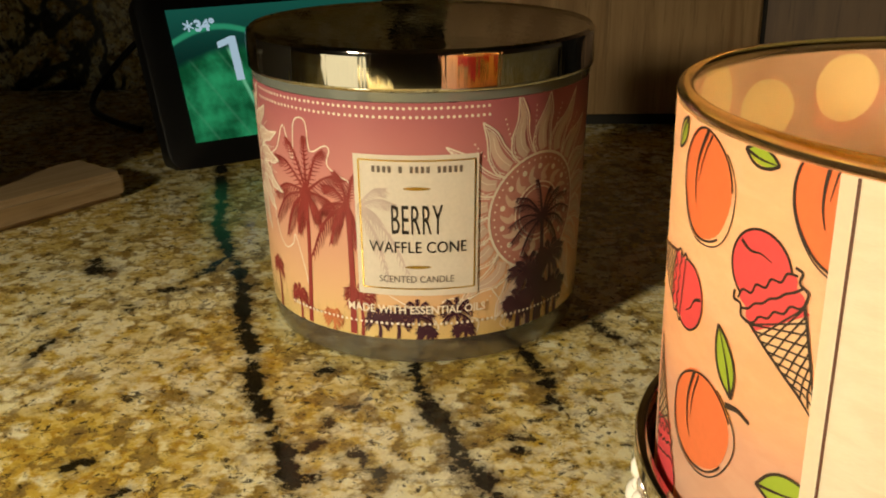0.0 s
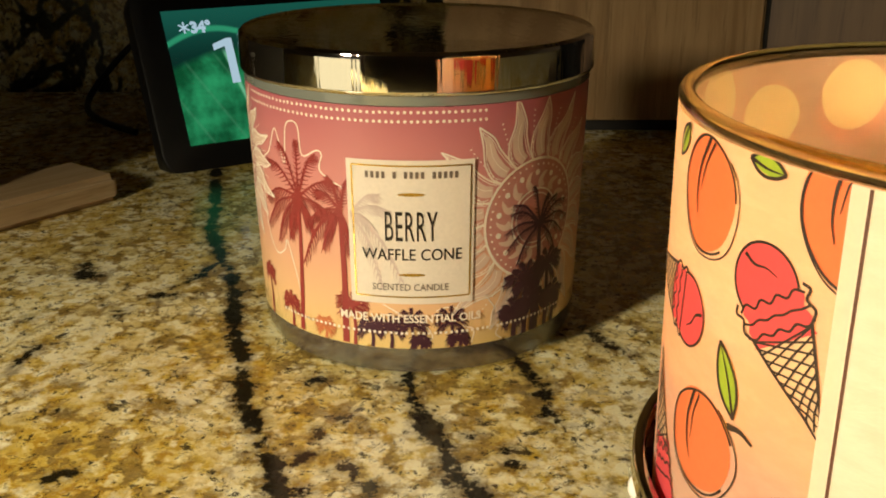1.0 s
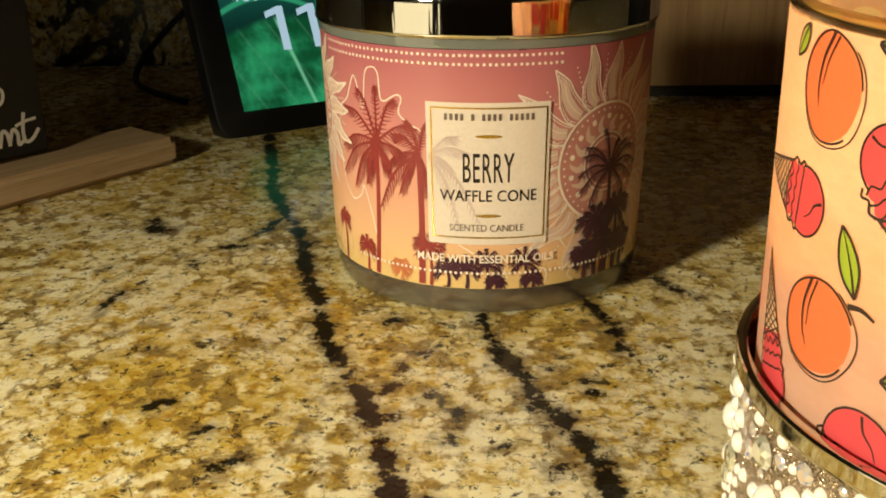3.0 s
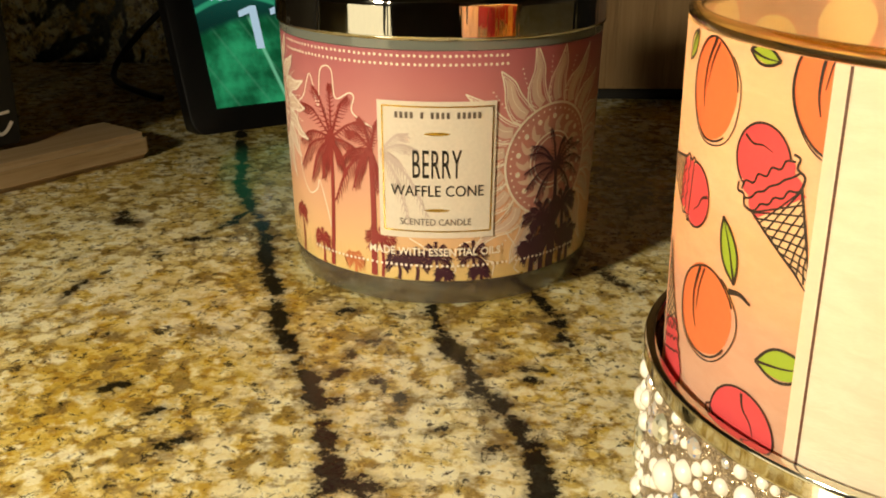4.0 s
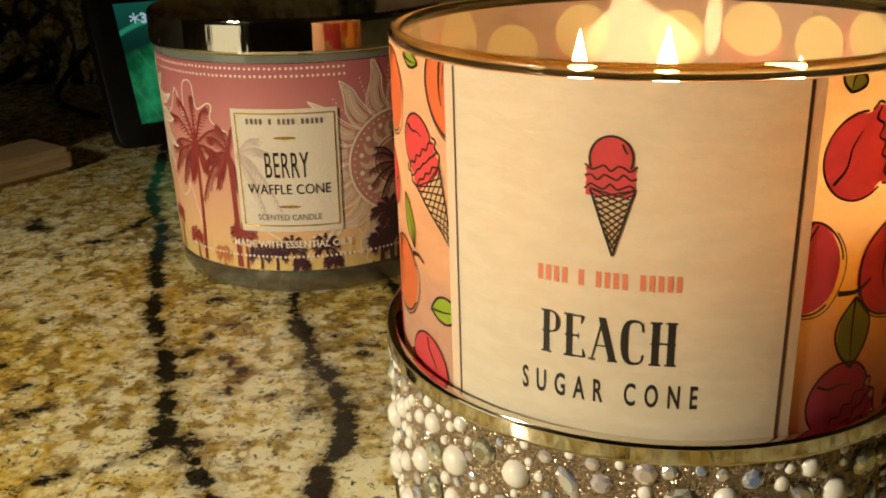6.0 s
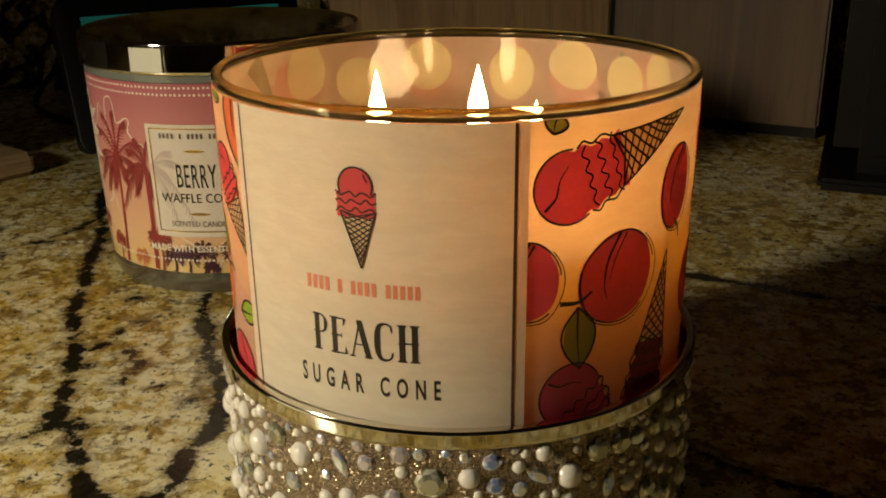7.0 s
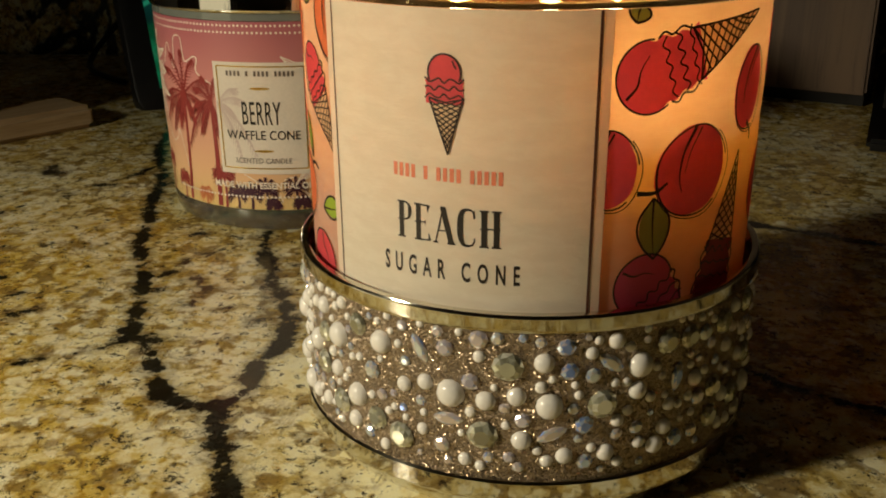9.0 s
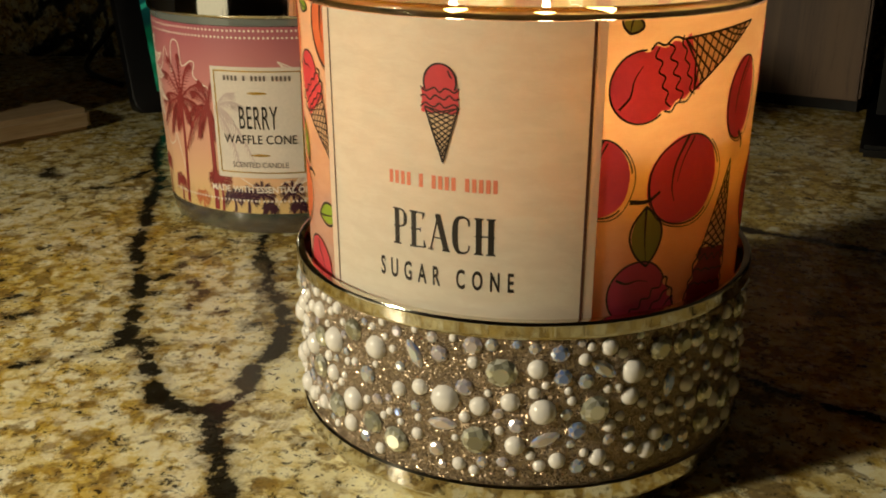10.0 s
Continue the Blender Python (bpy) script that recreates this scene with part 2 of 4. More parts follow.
def rhinestone(name, a, b, c, flash):
    """Foil-backed stone: glints and refracted light painted as metallic colours, facet by facet."""
    n = Nodes(name)
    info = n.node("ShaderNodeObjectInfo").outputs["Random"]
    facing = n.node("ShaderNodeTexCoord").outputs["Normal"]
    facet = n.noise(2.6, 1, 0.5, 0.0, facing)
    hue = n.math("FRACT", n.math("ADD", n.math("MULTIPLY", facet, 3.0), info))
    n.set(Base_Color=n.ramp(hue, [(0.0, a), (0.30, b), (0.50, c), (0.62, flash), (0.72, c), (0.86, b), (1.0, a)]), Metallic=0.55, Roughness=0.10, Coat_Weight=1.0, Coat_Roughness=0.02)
    return n.mat


GRANITE = granite("granite_polished", True)
GRANITE_WALL = granite("granite_backsplash", False)
SUNSET = sunset()
CREAM = ink("cream_panel_print", (0.76, 0.68, 0.60))
GOLD = ink("gold_foil", (0.75, 0.52, 0.12), 0, 0.25, 1.0)
BLACK_INK = ink("black_ink", (0.018, 0.014, 0.012))
GREY_INK = ink("grey_ink", (0.16, 0.12, 0.10))
WHITE_INK = ink("white_ink", (0.88, 0.78, 0.68))
PALM_RED = ink("palm_red_ink", (0.29, 0.038, 0.036))
PALM_MAUVE = ink("pale_mauve_ink", (0.62, 0.50, 0.47))
PALM_DARK = ink("palm_purple_ink", (0.065, 0.018, 0.035))
PALM_ORANGE = ink("palm_orange_ink", (0.60, 0.20, 0.08))
SUN_MAUVE = ink("sun_mauve_ink", (0.56, 0.245, 0.215))
SUN_CREAM = ink("sun_cream_ink", (0.72, 0.53, 0.44))
CHROME = plain("dark_chrome", (0.76, 0.74, 0.71), 0.05, 1.0, 0.05, 40)
CHROME.bump(CHROME.noise(1, 3, 0.5, 0.0, CHROME.stretch(260, 260, 20)), 0.18, 0.001)
CHROME = CHROME.mat
CHAMPAGNE = plain("champagne_metal", (0.72, 0.69, 0.60), 0.07, 1.0, 0.10, 120)
CHAMPAGNE.bump(CHAMPAGNE.noise(1, 3, 0.5, 0.0, CHAMPAGNE.stretch(190, 190, 40)), 0.12, 0.001)
CHAMPAGNE = CHAMPAGNE.mat
JAR_GLASS = clear_glass("jar_glass", (0.97, 0.98, 0.97))
RIM_GLASS = plain("rim_glass", (1.0, 0.88, 0.52), 0.04, 0, 0.03, 200, Transmission_Weight=1.0, IOR=1.46).mat
BASE_GLASS = glass_edge("base_glass", (0.80, 0.78, 0.77), (0.34, 0.28, 0.29), 0.26, 0.6)
SEAL_PLASTIC = glass_edge("seal_plastic", (0.62, 0.66, 0.64), (0.42, 0.45, 0.42), 0.50, 0.8)
WAX_PINK = plain("pink_wax", (0.62, 0.40, 0.36), 0.4, 0, 0.05, 80).mat
WAX_PEACH = lit_wax("peach_wax", 0.94, (1.0, 0.88, 0.42))
# for discs added inside the wax, which weaken the flames' glow with depth
WAX_DIMMER = lit_wax("wax_glow_dimmer", 0.76, (1.0, 0.78, 0.62))
WICK = plain("burnt_wick", (0.02, 0.015, 0.012), 0.9, 0, 0.3, 900).mat
PEACH_PAPER = paper("peach_label_print", (0.90, 0.56, 0.42), (0.93, 0.61, 0.47), 0.55, 0.02, (1.0, 0.88, 0.52))
PARCHMENT = paper("parchment_label", (0.84, 0.79, 0.65), (0.89, 0.85, 0.72), 0.34, 0.38, (1.0, 0.90, 0.66))
STRIPE = ink("pale_label_border", (0.90, 0.74, 0.58), 0.3)
FRUIT = ink("orange_fruit_ink", (0.86, 0.24, 0.09), 0.4)
FRUIT_RED = ink("red_fruit_ink", (0.78, 0.11, 0.21), 0.36)
SCOOP = ink("raspberry_ink", (0.82, 0.11, 0.13), 0.45)
SCOOP_DARK = ink("raspberry_shade_ink", (0.62, 0.085, 0.17), 0.42)
LEAF = ink("leaf_green_ink", (0.36, 0.50, 0.045), 0.3)
LEAF_DARK = ink("leaf_olive_ink", (0.30, 0.36, 0.08), 0.5)
CHOCOLATE = ink("dark_scoop_ink", (0.30, 0.045, 0.045), 0.35)
WAFFLE = ink("waffle_ink", (0.90, 0.72, 0.47), 0.5)
LINE_INK = ink("outline_ink", (0.03, 0.016, 0.012))
BROWN_LINE = ink("brown_line_ink", (0.10, 0.035, 0.02))
CORAL_INK = ink("coral_ink", (0.74, 0.22, 0.12))
BACK_PRINT = ink("reverse_print", (0.95, 0.72, 0.38), 0.3)
BACK_DULL = ink("reverse_print_dull", (0.62, 0.44, 0.24), 0.3)
FLAME = glow("candle_flame", (1.0, 0.66, 0.30), FLAME_W)
# glow of the added drum that the chrome lid mirrors
LID_GLOW = glow("lid_glow", (1.0, 0.84, 0.48), 1.25)
GLITTER = glitter()
PEARL = plain("white_pearl", (0.82, 0.79, 0.75), 0.16, 0, 0.05, 200, Coat_Weight=0.6).mat
# pale, dark and flash colours imitate light breaking in the stones
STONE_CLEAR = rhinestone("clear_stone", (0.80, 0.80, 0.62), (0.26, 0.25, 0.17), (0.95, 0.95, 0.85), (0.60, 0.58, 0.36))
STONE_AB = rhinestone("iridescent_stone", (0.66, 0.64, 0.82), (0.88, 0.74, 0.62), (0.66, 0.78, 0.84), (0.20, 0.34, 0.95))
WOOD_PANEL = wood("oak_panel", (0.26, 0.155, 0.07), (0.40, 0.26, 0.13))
# the same oak, with the right leaf's shade put into its colour
WOOD_SHADED = wood("oak_panel_shaded", (0.10, 0.055, 0.03), (0.16, 0.095, 0.05))
WOOD_BLOCK = wood("pine_block", (0.40, 0.28, 0.15), (0.56, 0.42, 0.26), (0.06, 1, 1))
BLACK_PLASTIC = plain("black_plastic", (0.007, 0.007, 0.0075), 0.35, 0, 0.2, 500).mat
BLACK_BOARD = plain("black_board", (0.008, 0.0075, 0.007), 0.6, 0, 0.25, 200).mat
CHALK = plain("white_lettering", (0.75, 0.73, 0.70), 0.7).mat
# near black, standing for the shade in the cabinet's gaps
SHADOW_GAP = plain("gap_shade", (0.012, 0.010, 0.008), 0.8).mat
WALL_PAINT = plain("wall_paint", (0.45, 0.38, 0.30), 0.7, 0, 0.06, 12).mat
FLOOR_WOOD = wood("floor_wood", (0.16, 0.09, 0.05), (0.25, 0.15, 0.08))
CABINET_PAINT = plain("cabinet_brown", (0.16, 0.10, 0.06), 0.5, 0, 0.1, 30).mat


# ---- building blocks ----
def part(name, bm, material, parent=None, label="", smooth=True):
    me = bpy.data.meshes.new(name)
    bm.to_mesh(me)
    bm.free()
    for p in me.polygons:
        p.use_smooth = smooth
    if smooth:
        me.set_sharp_from_angle(angle=radians(32))
    me.materials.append(material)
    ob = new(name, me)
    ob.parent = parent
    return tagged(ob, label) if label else ob


def thing(name, x, y, z, turn=0.0, label="", category="", group=""):
    ob = new(name)
    ob.empty_display_size = 0.01
    ob.matrix_world = pose(x, y, z, 0, 0, turn)
    return tagged(ob, label, category, group)


def lathe(profile, seg=96, closed=True):
    """Turns a profile of (r, z) in metres round the z axis."""
    bm = bmesh.new()
    rings = []
    for r, z in profile:
        rings.append([bm.verts.new((r * math.cos(2 * math.pi * k / seg), r * math.sin(2 * math.pi * k / seg), z)) for k in range(seg)] if r > 1e-6 else [bm.verts.new((0, 0, z))])
    pairs = list(zip(rings, rings[1:])) + ([(rings[-1], rings[0])] if closed and profile[0][0] > 1e-6 and profile[-1][0] > 1e-6 else [])
    for a, b in pairs:
        for k in range(seg):
            j = (k + 1) % seg
            if len(a) == 1 and len(b) > 1:
                bm.faces.new((a[0], b[j], b[k]))
            elif len(b) == 1 and len(a) > 1:
                bm.faces.new((a[k], a[j], b[0]))
            elif len(a) > 1:
                bm.faces.new((a[k], a[j], b[j], b[k]))
    bmesh.ops.recalc_face_normals(bm, faces=bm.faces)
    return bm


def block(sx, sy, sz, bevel=0.002, at=(0, 0, 0)):
    bm = bmesh.new()
    bmesh.ops.create_cube(bm, size=1, matrix=Matrix.Translation(at) @ Matrix.Diagonal((sx, sy, sz, 1)))
    if bevel:
        bmesh.ops.bevel(bm, geom=bm.edges[:], offset=bevel, segments=2, affect="EDGES")
    return bm


def curve_through(points, steps=6):
    """Catmull-Rom curve through 2D points."""
    p = [Vector(q) for q in points]
    p = [2 * p[0] - p[1], *p, 2 * p[-1] - p[-2]]
    out = []
    for a, b, c, d in zip(p, p[1:], p[2:], p[3:]):
        for k in range(steps):
            t = k / steps
            out.append(0.5 * (2 * b + (c - a) * t + (2 * a - 5 * b + 4 * c - d) * t * t + (3 * b - a - 3 * c + d) * t ** 3))
    return out + [p[-2]]


class Print:
    """Flat print on a sleeve of radius r (m): u and z in mm, u = 0 in front, held between z limits."""

    def __init__(self, r, low=-1e9, high=1e9, taper=0.0):
        self.bm, self.r, self.low, self.high, self.taper = bmesh.new(), r, low, high, taper
        self.left, self.right = -1e9, 1e9

    def vert(self, u, z):
        u, z = min(max(u, self.left), self.right), min(max(z, self.low), self.high)
        r = self.r + self.taper * (z / 1000 - 0.08)
        a = -math.pi / 2 + u / 1000 / 0.0505
        return self.bm.verts.new((r * math.cos(a), r * math.sin(a), z / 1000))

    def strip(self, points, width, taper=False, smooth=True):
        pts = curve_through(points) if smooth and len(points) > 2 else [Vector(p) for p in points]
        if not smooth or len(points) == 2:
            fine = []
            for a, b in zip(pts, pts[1:]):
                n = max(1, int((b - a).length / 3))
                fine += [a.lerp(b, k / n) for k in range(n)]
            pts = fine + [pts[-1]]
        rows = []
        widest = max(width(k / 12) for k in range(13)) if callable(width) else width
        across = max(1, math.ceil(widest / 2.0))
        for k, q in enumerate(pts):
            d = (pts[min(k + 1, len(pts) - 1)] - pts[max(k - 1, 0)])
            d = d.normalized() if d.length > 1e-9 else Vector((1, 0))
            s = k / max(1, len(pts) - 1)
            w = width(s) if callable(width) else width * ((1 - s) if taper else 1)
            side = Vector((-d.y, d.x)) * max(w, 0.02) / 2
            rows.append([self.vert(*(q + side * (1 - 2 * j / across))) for j in range(across + 1)])
        for a, b in zip(rows, rows[1:]):
            for j in range(across):
                self.bm.faces.new((a[j], a[j + 1], b[j + 1], b[j]))
        return self

    def disc(self, u, z, a, b, turn=0.0, seg=28, rings=3, wobble=0.0, phase=0.0):
        c, s = math.cos(radians(turn)), math.sin(radians(turn))
        old = None
        for k in range(1, rings + 1):
            ring = []
            for j in range(seg):
                t = 2 * math.pi * j / seg
                q = k / rings * (1 + wobble * math.sin(3 * t + phase) + wobble * 0.6 * math.sin(7 * t + 2 * phase))
                x, y = a * q * math.cos(t), b * q * math.sin(t)
                ring.append(self.vert(u + x * c - y * s, z + x * s + y * c))
            if old is None:
                self.bm.faces.new(ring)
            else:
                for j in range(seg):
                    self.bm.faces.new((old[j], ring[j], ring[(j + 1) % seg], old[(j + 1) % seg]))
            old = ring
        return self

    def ring(self, u, z, a, b, width, turn=0.0, start=0, stop=360, seg=40, wobble=0.0):
        c, s = math.cos(radians(turn)), math.sin(radians(turn))
        pts = []
        for k in range(seg + 1):
            t = radians(start + (stop - start) * k / seg)
            q = 1 + wobble * math.sin(5 * t + u)
            x, y = a * q * math.cos(t), b * q * math.sin(t)
            pts.append((u + x * c - y * s, z + x * s + y * c))
        return self.strip(pts, width, smooth=False)

    def sheet(self, u0, u1, z0, z1, step=2.0, rows=6):
        n = max(2, int(abs(u1 - u0) / step))
        grid = [[self.vert(u0 + (u1 - u0) * k / n, z0 + (z1 - z0) * j / rows) for k in range(n + 1)] for j in range(rows + 1)]
        for a, b in zip(grid, grid[1:]):
            for k in range(n):
                self.bm.faces.new((a[k], a[k + 1], b[k + 1], b[k]))
        return self

    def dots(self, u0, u1, z, step, size, jitter=0.12, rng=random.Random(5)):
        u = u0
        while u <= u1:
            self.disc(u + rng.uniform(-jitter, jitter), z + rng.uniform(-jitter, jitter) * 0.6, size, size, 0, 8, 1)
            u += step
        return self

    def words(self, text, u0, u1, z0, z1, bold=0.0, space=1.0):
        """Lettering that fills the given box."""
        cu = bpy.data.curves.new("lettering", "FONT")
        cu.body, cu.size, cu.offset, cu.resolution_u, cu.space_character = text, 1.0, bold, 3, space
        ob = new("lettering", cu)
        dg = bpy.context.evaluated_depsgraph_get()
        me = bpy.data.meshes.new_from_object(ob.evaluated_get(dg))
        bpy.data.objects.remove(ob)
        xs, ys = [v.co.x for v in me.vertices], [v.co.y for v in me.vertices]
        made = [self.vert(u0 + (v.co.x - min(xs)) / (max(xs) - min(xs)) * (u1 - u0), z0 + (v.co.y - min(ys)) / (max(ys) - min(ys)) * (z1 - z0)) for v in me.vertices]
        for p in me.polygons:
            try:
                self.bm.faces.new([made[k] for k in p.vertices])
            except ValueError:
                pass
        bpy.data.meshes.remove(me)
        return self

    def done(self, name, material, parent, label=""):
        for f in self.bm.faces:
            f.normal_update()
            m = f.calc_center_median()
            if f.normal.dot(Vector((m.x, m.y, 0))) < 0:
                f.normal_flip()
        return part(name, self.bm, material, parent, label)


# ---- the kitchen round the counter ----
VEIN_MAIN = [(-108, 470), (-104, 450), (-95, 408), (-91, 380), (-80, 350), (-72, 330), (-67, 305), (-62, 284), (-56, 262), (-52, 243), (-45, 228), (-38, 207), (-32, 185), (-28, 166)]
VEIN_FRONT = [(-28, 168), (-20, 165), (-16, 149), (-7, 134), (1, 128), (9, 129), (12, 116), (18, 101), (25, 84), (36, 60), (50, 20)]
VEIN_MIDDLE = [(-9, 262), (-7, 246), (-3, 234), (1, 222), (4, 208), (10, 198), (15, 180), (17, 163), (12, 154), (14, 138), (9, 129)]
VEIN_RIGHT = [(18, 282), (24, 266), (27, 252), (30, 232)]
VEIN_SPUR = [(-80, 349), (-85, 334), (-95, 316)]
VEIN_SHORT = [(-28, 166), (-36, 158), (-52, 150)]
VEIN_FAR = [(44, 292), (50, 279), (56, 273)]
VEIN_TICK = [(-120, 279), (-123, 262)]
VEIN_BACK = [(-128, 345), (-121, 336)]
VEIN_CHIP = [(-37, 260), (-35, 254)]
VEIN_CHIPS = [(-21, 212), (-16, 199)]
VEIN_RUN = [(120, 330), (150, 290), (210, 260), (290, 210)]
VEIN_DEEP = [(110, 190), (150, 150), (200, 120), (260, 60)]
VEINS = [(VEIN_MAIN, 2.5), (VEIN_FRONT, 2.8), (VEIN_MIDDLE, 2.4), (VEIN_RIGHT, 1.7), (VEIN_SPUR, 1.6), (VEIN_SHORT, 0.9), (VEIN_FAR, 2.0), (VEIN_TICK, 0.8), (VEIN_BACK, 2.2), (VEIN_CHIP, 0.9), (VEIN_CHIPS, 0.7), (VEIN_RUN, 1.8), (VEIN_DEEP, 1.6)]
# small black crystals: place and half width, in mm
CHIPS = [(-35, 257, 1.1), (-24, 234, 1.3), (-30, 229, 1.0), (-33, 216, 0.9), (-24, 212, 1.0), (-32, 204, 1.3), (-16, 204, 1.2), (-18, 193, 1.0), (-6, 189, 0.9), (4, 205, 1.6), (9, 197, 1.4), (6, 181, 1.7), (9, 228, 0.9), (18, 214, 1.0), (16, 221, 0.9), (-101, 239, 0.9), (-93, 221, 0.7), (-91, 209, 0.9), (-86, 210, 0.7), (-100, 200, 0.8), (-75, 197, 1.0), (-65, 183, 1.2), (-69, 181, 1.0), (-103, 303, 1.4), (-131, 299, 1.3), (-125, 243, 1.0), (-124, 335, 3.0), (-90, 318, 2.2)]
RUST = [(-85, 255, 22, 0.8), (-80, 212, 26, 1.0), (-29, 242, 15, 0.6), (-16, 246, 12, 0.7), (-100, 200, 25, 0.8), (8, 240, 10, 0.5), (-60, 110, 32, 0.9), (-20, 100, 24, 0.5), (40, 210, 16, 0.5)]

PALE = [(-10, 222, 13, 0.9), (-15, 196, 14, 0.9), (-43, 200, 12, 0.7), (-3, 151, 14, 1.0), (10, 106, 10, 0.8), (24, 122, 12, 0.8), (-20, 128, 12, 0.7), (26, 205, 14, 0.8), (-72, 250, 12, 0.7), (-118, 262, 14, 0.7), (-50, 175, 12, 0.6), (40, 235, 12, 0.7), (60, 245, 14, 0.6), (4, 186, 20, 0.75), (30, 188, 18, 0.75), (-2, 210, 14, 0.7)]


def countertop():
    xs = np.concatenate([np.linspace(-1.5, -0.44, 8), np.linspace(-0.43, 0.43, 431), np.linspace(0.44, 1.5, 8)])
    ys = np.concatenate([np.linspace(-0.127, -0.01, 20), np.linspace(0.0, 0.65, 326)])
    gx, gy = np.meshgrid(xs, ys)
    field = np.full(gx.shape, 0.2)
    for line, half in VEINS:
        for (x0, y0), (x1, y1) in zip(line, line[1:]):
            x0, y0, x1, y1 = x0 / 1000, y0 / 1000, x1 / 1000, y1 / 1000
            t = np.clip(((gx - x0) * (x1 - x0) + (gy - y0) * (y1 - y0)) / ((x1 - x0) ** 2 + (y1 - y0) ** 2), 0, 1)
            field = np.minimum(field, np.hypot(gx - x0 - t * (x1 - x0), gy - y0 - t * (y1 - y0)) - 0.9 * half / 1000)
    for k, (x, y, half) in enumerate(CHIPS):
        turn = 2.4 * k
        for away, share in ((0.0, 1.3), (1.6, 0.9), (-1.5, 0.8)):
            field = np.minimum(field, np.hypot(gx - (x + away * half * math.cos(turn)) / 1000, gy - (y + away * half * math.sin(turn)) / 1000) - half * share / 1000)
    stain = np.zeros(gx.shape)
    for x, y, size, amount in RUST:
        stain = np.maximum(stain, amount * np.exp(-((gx - x / 1000) ** 2 + (gy - y / 1000) ** 2) / (2 * (size / 1000) ** 2)))
    clear = np.zeros(gx.shape)
    for x, y, size, amount in PALE:
        clear = np.maximum(clear, amount * np.exp(-((gx - x / 1000) ** 2 + (gy - y / 1000) ** 2) / (2 * (size / 1000) ** 2)))
    nx, ny = len(xs), len(ys)
    top = np.stack([gx.ravel(), gy.ravel(), np.zeros(nx * ny)], 1)
    idx = np.arange(nx * ny).reshape(ny, nx)
    quads = np.stack([idx[:-1, :-1], idx[:-1, 1:], idx[1:, 1:], idx[1:, :-1]], -1).reshape(-1, 4).tolist()
    n = nx * ny
    rim = [(-1.5, -0.130, -0.004), (1.5, -0.130, -0.004), (-1.5, -0.130, -0.03), (1.5, -0.130, -0.03), (-1.5, 0.65, -0.03), (1.5, 0.65, -0.03)]
    a, b = int(idx[0, 0]), int(idx[0, -1])
    quads += [[n, n + 1] + [int(k) for k in idx[0][::-1]], [n + 2, n + 3, n + 1, n], [n + 4, n + 5, n + 3, n + 2]]
    me = bpy.data.meshes.new("countertop")
    me.from_pydata(top.tolist() + rim, [], quads)
    for name, values, far in (("vein", field.ravel(), 0.2), ("rust", stain.ravel(), 0.0), ("pale", clear.ravel(), 0.0)):
        at = me.attributes.new(name, "FLOAT", "POINT")
        at.data.foreach_set("value", np.concatenate([values, np.full(6, far)]).astype(np.float32))
    me.materials.append(GRANITE)
    return tagged(new("countertop", me), "polished cream and ochre granite countertop with black veins", "countertop", kind="structure")


def structure(name, sx, sy, sz, at, material, label):
    return tagged(part(name, block(sx, sy, sz, 0.0, at), material, smooth=False), label, name.split("_")[0], kind="structure")


countertop()
structure("wall_north", 3.4, 0.03, 3.0, (0, 0.685, 0.35), GRANITE_WALL, "dark granite slab backsplash behind the counter")
structure("wall_south", 3.4, 0.03, 3.0, (0, -2.615, 0.35), WALL_PAINT, "plain painted wall across the kitchen")
structure("wall_west", 0.03, 3.27, 3.0, (-1.715, -0.965, 0.35), WALL_PAINT, "plain painted kitchen side wall")
structure("wall_east", 0.03, 3.27, 3.0, (1.715, -0.965, 0.35), WALL_PAINT, "plain painted kitchen side wall")
structure("floor", 3.46, 3.33, 0.03, (0, -0.965, -0.935), FLOOR_WOOD, "brown wooden kitchen floor")
structure("ceiling", 3.46, 3.33, 0.03, (0, -0.965, 1.865), WALL_PAINT, "plain painted kitchen ceiling")
structure("base_cabinets", 3.0, 0.755, 0.885, (0, 0.2675, -0.4755), CABINET_PAINT, "brown kitchen base cabinets under the counter")


def wooden_cabinet():
    """Oak cabinet on the counter, its right leaf turned towards the room."""
    ob = thing("counter_cabinet", 0.09, 0.56, 0.0, 0, "brown oak counter cabinet with two plain upright panels", "cabinet")
    # dark strip in place of the shaded gap below the panel
    part("gap_strip", block(0.165, 0.03, 0.007, 0.0, (-0.005, 0.004, 0.0035)), SHADOW_GAP, ob)
    part("panel", block(0.168, 0.018, 0.5, 0.0015, (-0.006, -0.011, 0.2575)), WOOD_PANEL, ob, "front oak panel")
    stile = part("stile", block(0.005, 0.02, 0.5, 0.001, (0.0815, -0.008, 0.2575)), SHADOW_GAP, ob, "dark seam strip")
    # turned leaf: coloured darker to stand for the shade on that side
    leaf = part("panel", block(0.122, 0.018, 0.5, 0.0015, (0.061, 0.0, 0.2575)), WOOD_SHADED, ob, "oak panel with the shade on it put into its colour")
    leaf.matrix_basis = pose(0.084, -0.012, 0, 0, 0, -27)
    foot = part("gap_strip", block(0.118, 0.03, 0.007, 0.0, (0.061, 0.014, 0.0035)), SHADOW_GAP, ob)
    foot.matrix_basis = pose(0.084, -0.012, 0, 0, 0, -27)
    return ob


